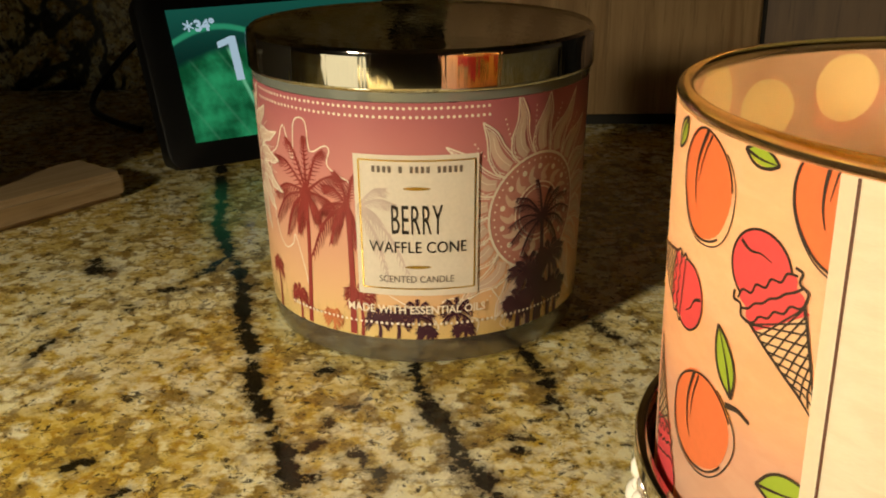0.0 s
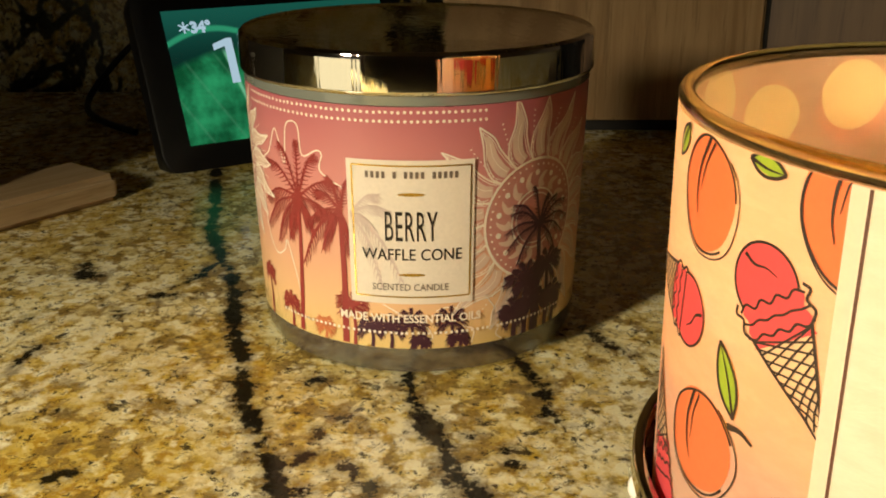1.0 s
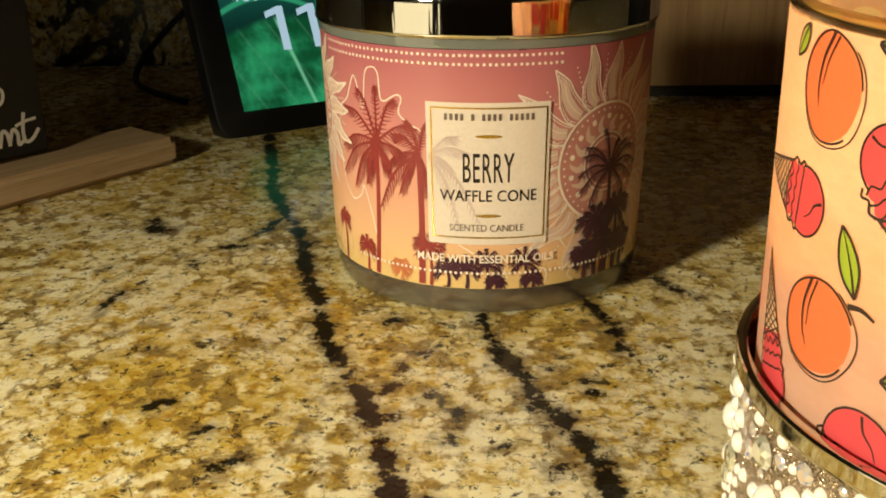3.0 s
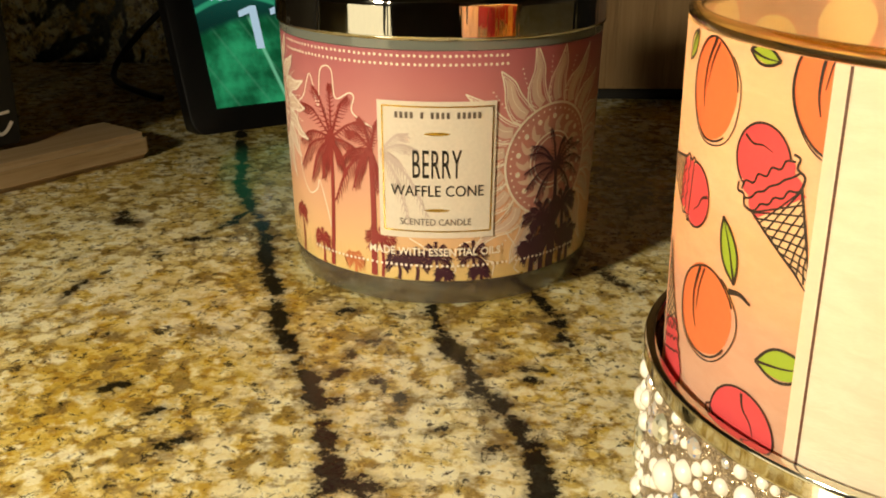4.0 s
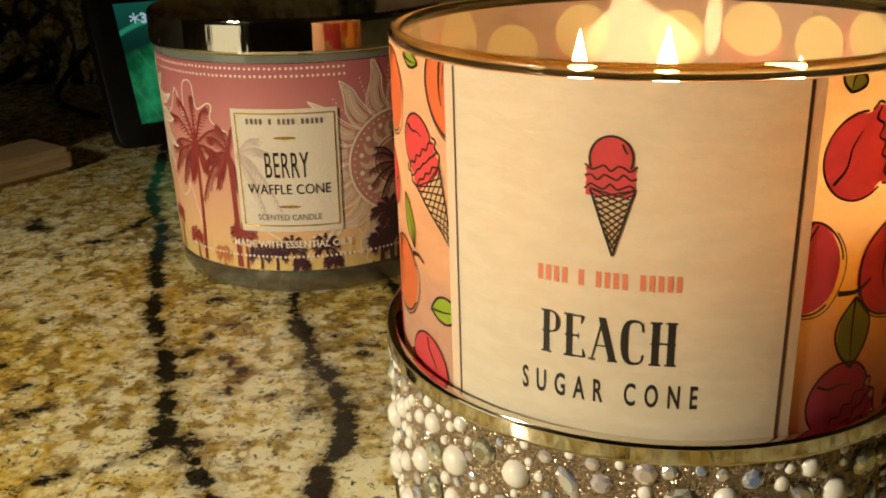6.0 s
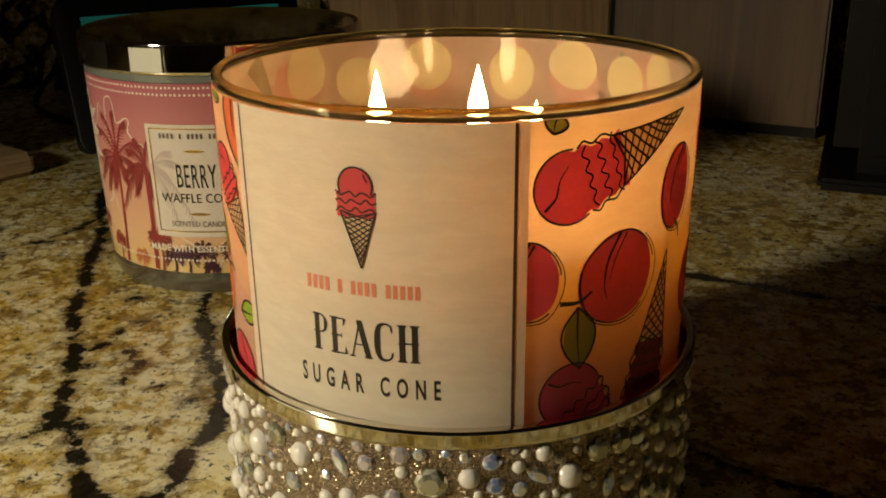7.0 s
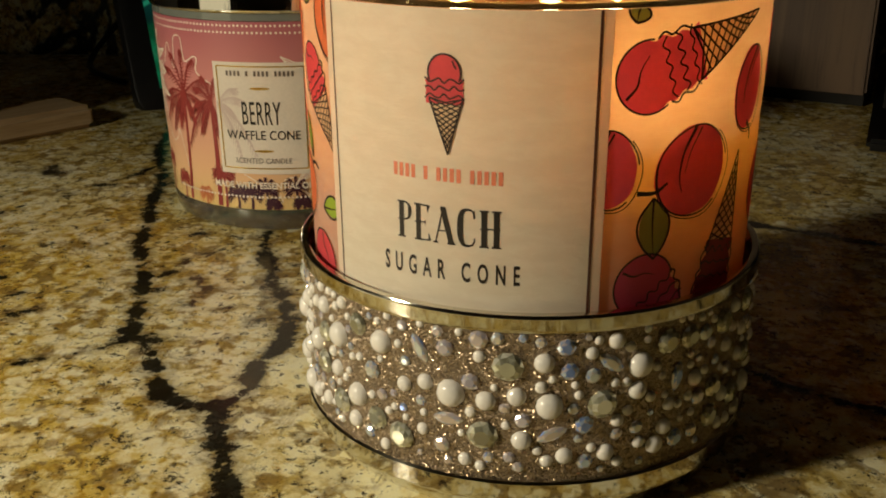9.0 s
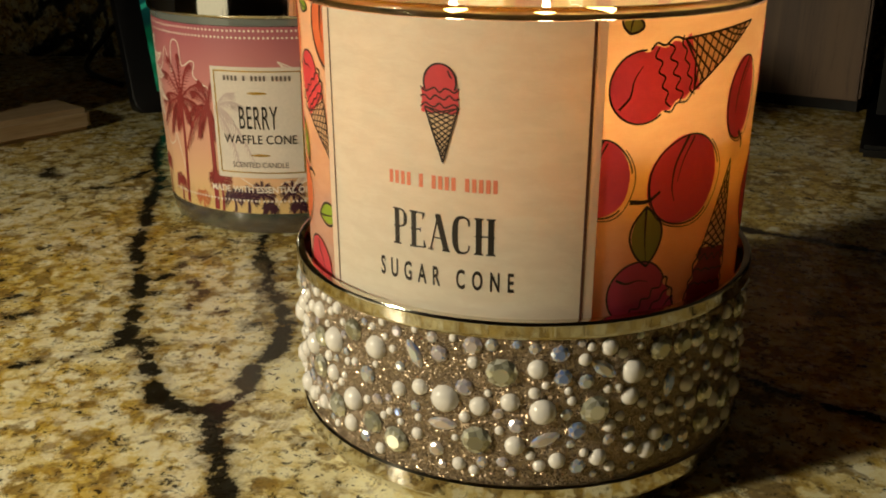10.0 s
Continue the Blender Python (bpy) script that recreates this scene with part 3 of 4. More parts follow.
def black_appliance():
    ob = thing("coffee_maker", 0.365, 0.46, 0.0, -20, "black plastic countertop appliance with rounded corners", "appliance")
    part("body", block(0.16, 0.2, 0.30, 0.012, (0, 0, 0.156)), BLACK_PLASTIC, ob)
    part("base", block(0.17, 0.21, 0.006, 0.002, (0, 0, 0.003)), BLACK_PLASTIC, ob)
    return ob


def rounded_slab(wide, tall, thick, radius, at):
    """Upright slab with round corners and softened edges, its face towards -y."""
    bm = bmesh.new()
    rings = []
    for inset, y in ((0.0016, 0.0), (0.0005, 0.0005), (0.0, 0.0016), (0.0, thick - 0.0016), (0.0016, thick)):
        ring = []
        for k in range(4):
            sx, sz = (1, 1, -1, -1)[k], (-1, 1, 1, -1)[k]
            for j in range(7):
                a = radians(-90 + 90 * k + 15 * j)
                r = radius - inset
                ring.append(bm.verts.new((at[0] + sx * (wide / 2 - radius) + r * math.cos(a), at[1] + y, at[2] + sz * (tall / 2 - radius) + r * math.sin(a))))
        rings.append(ring)
    for a, b in zip(rings, rings[1:]):
        for k in range(len(a)):
            j = (k + 1) % len(a)
            bm.faces.new((a[k], a[j], b[j], b[k]))
    bm.faces.new(rings[0])
    bm.faces.new(rings[-1])
    bmesh.ops.recalc_face_normals(bm, faces=bm.faces)
    return bm


def smart_display():
    """Screen leaning back on its wedge-shaped foot."""
    ob = thing("smart_display", -0.1174, 0.4669, 0.0, 32, "black smart display with a glowing green leaf screen", "smart display")
    tilt = pose(0, 0, 0.004, -26, 0, 0)
    w, h, edge = 0.118, 0.066, 0.014
    shell = part("housing", rounded_slab(w + 2 * edge, h + 2 * edge, 0.012, 0.011, (w / 2, 0.001, h / 2 + 0.008)), BLACK_PLASTIC, ob)
    shell.matrix_basis = tilt
    bm = bmesh.new()
    bm.faces.new([bm.verts.new(p) for p in ((0, 0, 0.008), (w, 0, 0.008), (w, 0, 0.008 + h), (0, 0, 0.008 + h))])
    screen = part("screen", bm, SCREEN, shell, "lit screen with a green leaf picture", smooth=False)
    screen.matrix_basis = pose(0, -0.0004, 0)
    for name, word, x, z, size, mat in (("weather_text", "34°", 0.0125, 0.0625, 0.0075, SCREEN_WHITE),):
        cu = bpy.data.curves.new(name, "FONT")
        cu.body, cu.size, cu.offset = word, size, 0.0004 + 0.0009 * (size > 0.02)
        tmp = new(name, cu)
        me = bpy.data.meshes.new_from_object(tmp.evaluated_get(bpy.context.evaluated_depsgraph_get()))
        bpy.data.objects.remove(tmp)
        me.materials.append(mat)
        txt = new(name, me)
        txt.parent = shell
        txt.matrix_basis = pose(x, -0.0008, z, 90, 0, 0)
    for x in (0.0275, 0.0445):
        one = bmesh.new()
        one.faces.new([one.verts.new((x + px, -0.0008, 0.036 + pz)) for px, pz in ((0, 0), (0.0042, 0), (0.0042, 0.0225), (0.0012, 0.0225), (-0.0058, 0.0200), (-0.0058, 0.0168), (0, 0.0186))])
        part("clock_figure", one, SCREEN_WHITE, shell, "pale blue clock figure", smooth=False)
    flake = bmesh.new()
    for k in range(3):
        bmesh.ops.create_cube(flake, size=1, matrix=Matrix.Translation((0.0095, -0.0008, 0.0652)) @ pose(0, 0, 0, 0, 60 * k, 0) @ Matrix.Diagonal((0.0008, 0.0001, 0.0058, 1)))
    part("snow_icon", flake, SCREEN_WHITE, shell, smooth=False)
    foot = part("stand_foot", block(0.10, 0.05, 0.008, 0.002, (w / 2, 0.040, 0.004)), BLACK_PLASTIC, ob)
    return ob


def screen_picture():
    """Green leaves with pale ribs on a dark teal ground, lit from behind."""
    n = Nodes("lit_leaf_screen")
    x, z = n.split(n.coord, 0), n.split(n.coord, 2)
    bend = n.math("MULTIPLY", n.math("SINE", n.math("MULTIPLY", x, 34.0)), 0.016)
    edge = n.math("SUBTRACT", n.math("ADD", n.math("ADD", 0.046, bend), n.math("MULTIPLY", x, -0.22)), z)
    leaf = n.step(edge, -0.002, 0.003)
    rib = n.step(n.math("ABSOLUTE", n.math("SINE", n.math("MULTIPLY", n.math("ADD", x, n.math("MULTIPLY", z, 0.55)), 190.0))), 0.25, 0.0)
    vein = n.step(n.math("ABSOLUTE", n.math("SUBTRACT", x, n.math("ADD", 0.040, n.math("MULTIPLY", z, -0.25)))), 0.0016, 0.0)
    leaf_c = n.mix(n.math("MULTIPLY", n.math("ADD", n.math("MULTIPLY", rib, 0.12), vein, True), 0.8), n.mix(n.step(n.noise(34, 4), 0.38, 0.66), (0.003, 0.09, 0.03), (0.03, 0.42, 0.16)), (0.25, 0.75, 0.42))
    sky_c = n.mix(n.step(z, 0.045, 0.078), (0.002, 0.03, 0.022), (0.01, 0.12, 0.085))
    far = n.step(n.math("ABSOLUTE", n.math("SUBTRACT", z, n.math("ADD", 0.052, n.math("MULTIPLY", n.math("SINE", n.math("MULTIPLY", n.math("ADD", x, 0.01), 48.0)), 0.012)))), 0.0022, 0.0006)
    c = n.mix(leaf, n.mix(n.math("MULTIPLY", far, 0.8), sky_c, (0.04, 0.45, 0.22)), leaf_c)
    n.set(Base_Color=(0.01, 0.01, 0.01), Emission_Color=c, Emission_Strength=SCREEN_W, Roughness=0.08)
    return n.mat


SCREEN = screen_picture()
SCREEN_WHITE = glow("screen_white", (0.62, 0.85, 1.0), SCREEN_W * 0.9)


def sign_on_block():
    """Black lettered sign standing in the slot of a wooden block."""
    ob = thing("sign_stand", -0.152, 0.432, 0.0, 52, "pale wooden sign stand holding a black lettered board", "sign stand")
    base = bmesh.new()
    bmesh.ops.create_cube(base, size=1, matrix=Matrix.Translation((-0.12, 0.0, 0.006)) @ Matrix.Diagonal((0.24, 0.034, 0.012, 1)))
    bmesh.ops.bevel(base, geom=base.edges[:], offset=0.0025, segments=3, affect="EDGES")
    part("block", base, WOOD_BLOCK, ob, "pale pine block")
    board = part("board", block(0.17, 0.004, 0.16, 0.001, (-0.135, 0.004, 0.094)), BLACK_BOARD, ob, "black board with white script")
    strokes = bmesh.new()

    def stroke(points, width):
        pts = curve_through([(-0.056 + 0.62 * (x + 0.056), 0.019 + 0.62 * (z - 0.026)) for x, z in points], 5)
        width *= 0.7
        rows = []
        for k, q in enumerate(pts):
            d = (pts[min(k + 1, len(pts) - 1)] - pts[max(k - 1, 0)]).normalized()
            s = Vector((-d.y, d.x)) * width / 2
            rows.append([strokes.verts.new((v.x, 0.0016, v.y)) for v in (q + s, q - s)])
        for (a, b), (c, e) in zip(rows, rows[1:]):
            strokes.faces.new((a, b, e, c))

    stroke([(-0.080, 0.026), (-0.077, 0.036), (-0.074, 0.034), (-0.073, 0.026)], 0.0022)
    stroke([(-0.073, 0.028), (-0.070, 0.036), (-0.067, 0.033), (-0.067, 0.026), (-0.063, 0.028)], 0.0022)
    stroke([(-0.061, 0.046), (-0.063, 0.034), (-0.062, 0.027), (-0.057, 0.028), (-0.052, 0.034)], 0.0022)
    stroke([(-0.068, 0.038), (-0.061, 0.040), (-0.053, 0.041)], 0.0018)
    stroke([(-0.082, 0.050), (-0.074, 0.055), (-0.073, 0.062), (-0.080, 0.066)], 0.002)
    stroke([(-0.078, 0.074), (-0.078, 0.080), (-0.078, 0.088)], 0.002)
    stroke([(-0.084, 0.089), (-0.078, 0.0885), (-0.071, 0.089)], 0.002)
    part("lettering", strokes, CHALK, board, smooth=False)
    return ob


def power_cord():
    cu = bpy.data.curves.new("power_cord", "CURVE")
    cu.dimensions, cu.bevel_depth, cu.bevel_resolution = "3D", 0.0019, 3
    sp = cu.splines.new("NURBS")
    pts = [(-0.03, 0.56, 0.085), (-0.10, 0.585, 0.09), (-0.172, 0.605, 0.05), (-0.200, 0.605, 0.022), (-0.212, 0.59, 0.005), (-0.200, 0.565, 0.0020), (-0.165, 0.535, 0.0020)]
    sp.points.add(len(pts) - 1)
    for q, p in zip(sp.points, pts):
        q.co = (*p, 1)
    sp.use_endpoint_u, sp.order_u = True, 4
    tmp = new("power_cord", cu)
    me = bpy.data.meshes.new_from_object(tmp.evaluated_get(bpy.context.evaluated_depsgraph_get()))
    bpy.data.objects.remove(tmp)
    me.materials.append(BLACK_PLASTIC)
    return tagged(new("power_cord", me), "black power cord hanging along the backsplash", "cable")


def lantern():
    """Low glowing drum, added out of view to give the lid's chrome its cream reflection."""
    ob = thing("lantern", -0.342, -0.014, 0.0, 0, "unseen low glowing drum added for the cream reflection in the lid", "lantern")
    part("base", lathe([(0.0, 0.0), (0.098, 0.0), (0.101, 0.002), (0.101, 0.005), (0.0, 0.005)], 64, False), BLACK_PLASTIC, ob)
    part("glow_body", lathe([(0.0, 0.005), (0.098, 0.005), (0.103, 0.012), (0.104, 0.040), (0.103, 0.070), (0.098, 0.077), (0.0, 0.077)], 64, False), LID_GLOW, ob, "glowing cream surface for the lid to mirror")
    part("cap", lathe([(0.0, 0.077), (0.090, 0.077), (0.090, 0.081), (0.060, 0.084), (0.0, 0.084)], 64, False), BLACK_PLASTIC, ob)
    return ob


wooden_cabinet()
black_appliance()
lantern()
smart_display()
sign_on_block()
power_cord()


def letter_bars(pr, u0, u1, z0, z1, fill):
    """A line of writing as plain upright bars, four groups of them."""
    pitch = (u1 - u0) / 17
    for k in (0, 1, 2, 3, 5, 7, 8, 9, 10, 12, 13, 14, 15, 16):
        u = u0 + (k + 0.5) * pitch
        pr.strip([(u, z0), (u, z1)], pitch * fill)


# ---- candle with the sunset sleeve ----
def frond(pr, cu, cz, tu, tz, sag, leaf, rng, count=16):
    """A feathered palm leaf from the crown to its tip."""
    a, b = Vector((cu, cz)), Vector((tu, tz))
    mid = a.lerp(b, 0.55) + Vector((0, sag))
    spine = curve_through([a, mid, b], 8)
    pr.strip([a, mid, b], lambda s: 0.75 * (1 - s) + 0.15)
    for k in range(1, count):
        s = k / count
        q = spine[min(int(s * (len(spine) - 1)), len(spine) - 2)]
        d = (spine[min(int(s * (len(spine) - 1)) + 1, len(spine) - 1)] - q).normalized()
        for side in (-1, 1):
            n = Vector((-d.y, d.x)) * side
            size = leaf * (0.45 + 0.9 * math.sin(math.pi * min(1, s * 0.85 + 0.12))) * rng.uniform(0.7, 1.15)
            drop = -0.50 * size
            e = q + n * size * (0.50 if n.y < 0 else 0.34) + d * size * 0.80 + Vector((0, drop))
            pr.strip([q, q.lerp(e, 0.5) + n * size * 0.10, e], lambda t: (0.10 + 0.12 * leaf) * (1 - t) + 0.04)


def palm(name, u, z, base_u, base_z, tips, ink_mat, parent, r, trunk=1.6, leaf=3.2, seed=1, label="", count=16):
    pr, rng = Print(r, 9.7, 77.4, 0.027), random.Random(seed)
    if trunk:
        pr.strip([(u, z), ((u + base_u) / 2 + 0.4, (z + base_z) / 2), (base_u, base_z)], lambda s: trunk * (0.75 + 0.35 * s))
    for tu, tz in tips:
        frond(pr, u, z, tu, tz, 0.16 * math.hypot(tu - u, tz - z), leaf, rng, count)
    return pr.done(name, ink_mat, parent, label)


def round_tips(u, z, size, seed, flat=1.0, n=9):
    rng = random.Random(seed)
    return [(u + size * math.cos(a) * rng.uniform(0.8, 1.15), z + flat * size * math.sin(a) * rng.uniform(0.7, 1.1)) for a in (math.pi * (-0.18 + 1.36 * k / (n - 1)) for k in range(n))]


def sun_wheel(parent, cu, cz, big, r):
    """Ornamental sun: rings of dots, inner flames and long curling rays."""
    fill, line = Print(r + 0.00010, 9.7, 77.4, 0.027), Print(r + 0.00016, 9.7, 77.4, 0.027)
    Print(r + 0.00005, 9.7, 77.4, 0.027).disc(cu, cz, big, big, 0, 48, 10).done("sun_disc", SUN_MAUVE, parent)
    line.ring(cu, cz, big, big, 0.75)
    line.ring(cu, cz, big * 0.50, big * 0.50, 0.5)
    line.ring(cu, cz, big * 0.42, big * 0.42, 0.35)
    for k in range(44):
        a = 2 * math.pi * k / 44
        line.disc(cu + big * 0.9 * math.cos(a), cz + big * 0.9 * math.sin(a), 0.34, 0.34, 0, 8, 1)
    for k in range(14):
        a = 2 * math.pi * (k + 0.5) / 14
        line.disc(cu + big * 0.77 * math.cos(a), cz + big * 0.77 * math.sin(a), 0.85, 0.85, 0, 12, 1)
        b = 2 * math.pi * k / 14
        o = lambda rad, sh: (cu + big * rad * math.cos(b + sh), cz + big * rad * math.sin(b + sh))
        fill.strip([o(0.52, 0), o(0.63, 0.09), o(0.74, 0.0), o(0.80, -0.08)], lambda s: 2.3 * (1 - s) ** 0.7 + 0.1)
    for k in range(18):
        b = 2 * math.pi * k / 18 + 0.12
        reach = 2.14 if k % 2 else 1.98
        sway = 0.055 if k % 2 else 0.035
        o = lambda q, sh: (cu + big * q * math.cos(b + sh), cz + big * q * math.sin(b + sh))
        fill.strip([o(1.05, -0.01), o(1.22, sway), o(1.45, 0.02), o(1.68, -sway), o(reach - 0.16, -0.9 * sway)], lambda s: 3.3 * math.sin(math.pi * min(1, 0.30 + 0.70 * s)) ** 0.9 + 0.1)
        for side in (-1, 1):
            line.strip([o(1.02, side * 0.165), o(1.20, sway + side * 0.168), o(1.45, 0.02 + side * 0.118), o(1.70, -sway + side * 0.062), o(reach, -1.1 * sway)], 0.46)
            line.strip([o(1.05, side * 0.125), o(1.20, sway + side * 0.132), o(1.45, 0.02 + side * 0.088), o(1.68, -sway + side * 0.040), o(reach - 0.09, -sway)], 0.24)
        line.strip([o(1.08, -0.02), o(1.24, sway - 0.01), o(1.45, 0.02), o(1.66, -sway)], 0.22)
        for j in range(9):
            line.disc(*o(1.12 + 0.085 * j, 0.176 - 0.006 * j), 0.27, 0.27, 0, 6, 1)
    tagged(fill.done("sun_print", SUN_CREAM, parent), kind="stuff")
    tagged(line.done("sun_outline", WHITE_INK, parent), kind="stuff")


def sunset_candle():
    ob = thing("jar_candle", BX, BY, 0.0, 0, "unlit glass jar candle with palm sunset label and chrome lid", "candle")
    R = 0.0507
    wall = [(0.0452, 0.0), (0.0472, 0.0012), (0.0483, 0.0035), (0.0488, 0.008), (0.0504, 0.0785), (0.0502, 0.084), (0.0480, 0.084), (0.0470, 0.078), (0.0460, 0.0125), (0.0440, 0.0105), (0.0445, 0.0)]
    jar = part("glass_jar", lathe(wall), JAR_GLASS, ob, "clear glass jar")
    base = part("glass_base", lathe([(0.0, 0.0006), (0.0450, 0.0006), (0.0470, 0.0016), (0.0480, 0.004), (0.0483, 0.0092), (0.0440, 0.0100), (0.0, 0.0100)], closed=False), BASE_GLASS, jar, "thick clear glass bottom")
    base.visible_shadow = False
    part("wax", lathe([(0.0, 0.0130), (0.0455, 0.0130), (0.0466, 0.0710), (0.0, 0.0708)], closed=False), WAX_PINK, ob, "pale pink wax")
    for k in range(3):
        a = radians(-90 + 120 * k + 18)
        w = part("wick", lathe([(0.0, 0.0), (0.0013, 0.0), (0.0011, 0.0090), (0.0, 0.0094)], 10, False), WICK, ob)
        w.matrix_basis = pose(0.030 * math.cos(a), 0.030 * math.sin(a), 0.0705, 4, 3)
    lid = part("lid", lathe([(0.0, 0.0905), (0.0480, 0.0905), (0.0497, 0.0909), (0.0508, 0.0913), (0.0517, 0.0905), (0.0519, 0.0896), (0.0519, 0.0892), (0.0519, 0.0815), (0.0519, 0.0811), (0.0516, 0.0805), (0.0509, 0.0805), (0.0508, 0.0880), (0.0, 0.0885)], 128, False), CHROME, ob, "dark polished chrome lid")
    part("seal", lathe([(0.0508, 0.0778), (0.0508, 0.0845), (0.0505, 0.0845), (0.0505, 0.0778)]), SEAL_PLASTIC, lid, "clear plastic sealing ring")
    sleeve = Print(R, taper=0.027).sheet(-158, 158, 9.6, 77.6, 2.0, 8).done("label", SUNSET, ob, "printed sleeve in pink to orange sunset colours")
    pr = Print(R + 0.00006, taper=0.027).strip([(-157, 9.9), (-80, 9.9), (0, 9.9), (80, 9.9), (157, 9.9)], 0.5)
    pr.done("gold_line", GOLD, sleeve, "thin gold foil line")
    sun_wheel(sleeve, 36.5, 44.0, 17.0, R)
    sun_wheel(sleeve, -70.5, 55.0, 12.0, R)
    dots = Print(R + 0.00008, taper=0.027)
    for z in (76.2, 73.8):
        dots.dots(-57, 20.5, z, 1.62, 0.46)
    tagged(dots.done("dot_print", WHITE_INK, sleeve), kind="stuff")
    low_dots = Print(R + 0.00050, taper=0.027).dots(-44, 49, 14.6, 1.55, 0.46)
    tagged(low_dots.done("dot_print", WHITE_INK, sleeve), kind="stuff")
    glow_line = Print(R + 0.00010, taper=0.027)
    glow_line.strip([(-36.5, 22), (-38, 28), (-41, 36), (-42.5, 33), (-47, 31), (-51, 36), (-52.5, 45), (-51.5, 57), (-47, 61), (-42.8, 68), (-39.6, 59), (-38, 69), (-35.5, 71.3), (-33, 70), (-32, 62.5), (-27, 64.5), (-25.3, 63.5), (-26, 59), (-19, 55)], 0.42)
    glow_line.strip([(-9, 23), (-4, 20), (-1, 17), (3, 16.5), (5, 13), (2, 11)], 0.35)
    glow_line.strip([(6, 21), (9.5, 22), (13, 20.5), (14, 16), (17, 14.5), (16.4, 10.5)], 0.35)
    glow_line.strip([(20.5, 24), (24, 19), (25.5, 15), (24, 12), (26, 10)], 0.35)
    glow_line.done("white_contour", WHITE_INK, sleeve)
    palm("palm_tree", -34.5, 50.5, -36.6, 10.0, [(-48.9, 58.5), (-50.5, 46.5), (-42.2, 65), (-34.2, 66.5), (-27.4, 63.5), (-20.5, 55.5), (-22.5, 45), (-29.5, 40.5), (-45.0, 35), (-51.0, 38.5), (-39.0, 37)], PALM_RED, sleeve, R + 0.00014, 1.6, 3.1, 1, "", 22)
    palm("palm_tree", -20.4, 49.0, -20.4, 10.0, [(-34.0, 31.0), (-28.5, 53.5), (-24.0, 58.0), (-31.0, 44.0), (-17.5, 58.0), (-26.5, 36.5), (-18.0, 36.0)], PALM_RED, sleeve, R + 0.00018, 1.9, 2.8, 2, "", 20)
    for k, (u, z, size, mat) in enumerate(((-41.2, 17.0, 4.2, PALM_RED), (-27.5, 13.6, 3.6, PALM_ORANGE), (-53.8, 22.5, 4.0, PALM_RED), (-17.8, 21.5, 5.4, PALM_RED), (-12.5, 15.2, 4.6, PALM_DARK), (-7.0, 15.8, 4.8, PALM_DARK), (-1.0, 17.0, 5.2, PALM_DARK), (1.5, 11.6, 3.0, PALM_DARK), (10.2, 17.4, 5.8, PALM_DARK), (12.5, 12.0, 3.6, PALM_DARK))):
        palm("small_palm", u, z, u + 0.3, 9.8, round_tips(u, z, size, k), mat, sleeve, R + 0.00020 + 0.00001 * k, 1.0, 1.7, 30 + k, "", 9)
    for k, (u, z, size) in enumerate(((38.2, 42.0, 13.5), (33.5, 26.5, 6.8), (42.5, 29.0, 7.0), (29.5, 17.5, 5.0), (36.5, 19.0, 6.0), (46.0, 18.0, 5.6))):
        palm("palm_tree", u, z, u + 0.4, 9.8, round_tips(u, z, size, 50 + k, 0.85, 10) + [(u - size * 0.6, z - size * 0.8), (u + size * 0.6, z - size * 0.8)], PALM_DARK, sleeve, R + 0.00032 + 0.00002 * k, 1.8, 2.1, 60 + k, "dark purple palm tree", 17)
    panel = Print(R + 0.00052, taper=0.027).sheet(-17.8, 16.2, 23.4, 63.8, 1.6, 6).done("name_panel", CREAM, sleeve, "cream name panel with a gold frame")
    palm("pale_palm", -17.0, 49.0, -17.0, 49.0, [(-6.5, 50.0), (-9.0, 54.5), (-3.0, 29.5), (-8.5, 27.0), (-10.0, 44.0)], PALM_MAUVE, sleeve, R + 0.00058, 0, 2.4, 3, "pale mauve palm leaves", 18)
    gold = Print(R + 0.00064, taper=0.027)
    for a, b in (((-16.3, 62.3), (15.2, 62.3)), ((15.2, 62.3), (15.2, 25.5)), ((15.2, 25.5), (-16.3, 25.5)), ((-16.3, 25.5), (-16.3, 62.3))):
        gold.strip([a, b], 0.45)
    for z in (54.6, 32.0):
        gold.strip([(-4.3, z), (-0.6, z), (3.1, z)], lambda s: 0.85 * math.sin(math.pi * min(1, max(0, s))) ** 0.6 + 0.1)
    gold.done("gold_frame", GOLD, sleeve, "gold foil frame")
    text = Print(R + 0.00070, taper=0.027)
    text.words("BERRY", -7.6, 6.3, 41.7, 49.9, 0.0, 1.1)
    text.words("WAFFLE CONE", -14.1, 12.9, 36.2, 39.5, 0.004)
    text.done("name_lettering", BLACK_INK, sleeve, "black lettering")
    small = Print(R + 0.00070, taper=0.027)
    small.words("SCENTED CANDLE", -11.5, 9.4, 27.4, 29.4)
    small.done("small_lettering", GREY_INK, sleeve)
    bars = Print(R + 0.00070, taper=0.027)
    letter_bars(bars, -12.9, 11.9, 59.0, 60.8, 0.55)
    tagged(bars.done("maker_mark", GREY_INK, sleeve, "grey bars of the maker's line"), kind="stuff")
    low = Print(R + 0.00070, taper=0.027).words("MADE WITH ESSENTIAL OILS", -21.4, 18.7, 17.8, 20.3, 0.022)
    low.done("white_lettering", WHITE_INK, sleeve, "white lettering")
    return ob


# ---- burning candle in its jewelled holder ----
PR, PTAPER, PTOP = 0.0503, 0.012, 102.3


def sheet_at(level, u=None):
    """A print on the label; given u, it stays on that side of the name panel."""
    pr = Print(PR + level, 40.0, PTOP, PTAPER)
    if u is not None:
        pr.left, pr.right = (13.4, 1e9) if u > 0 else (-1e9, -46.2)
    return pr


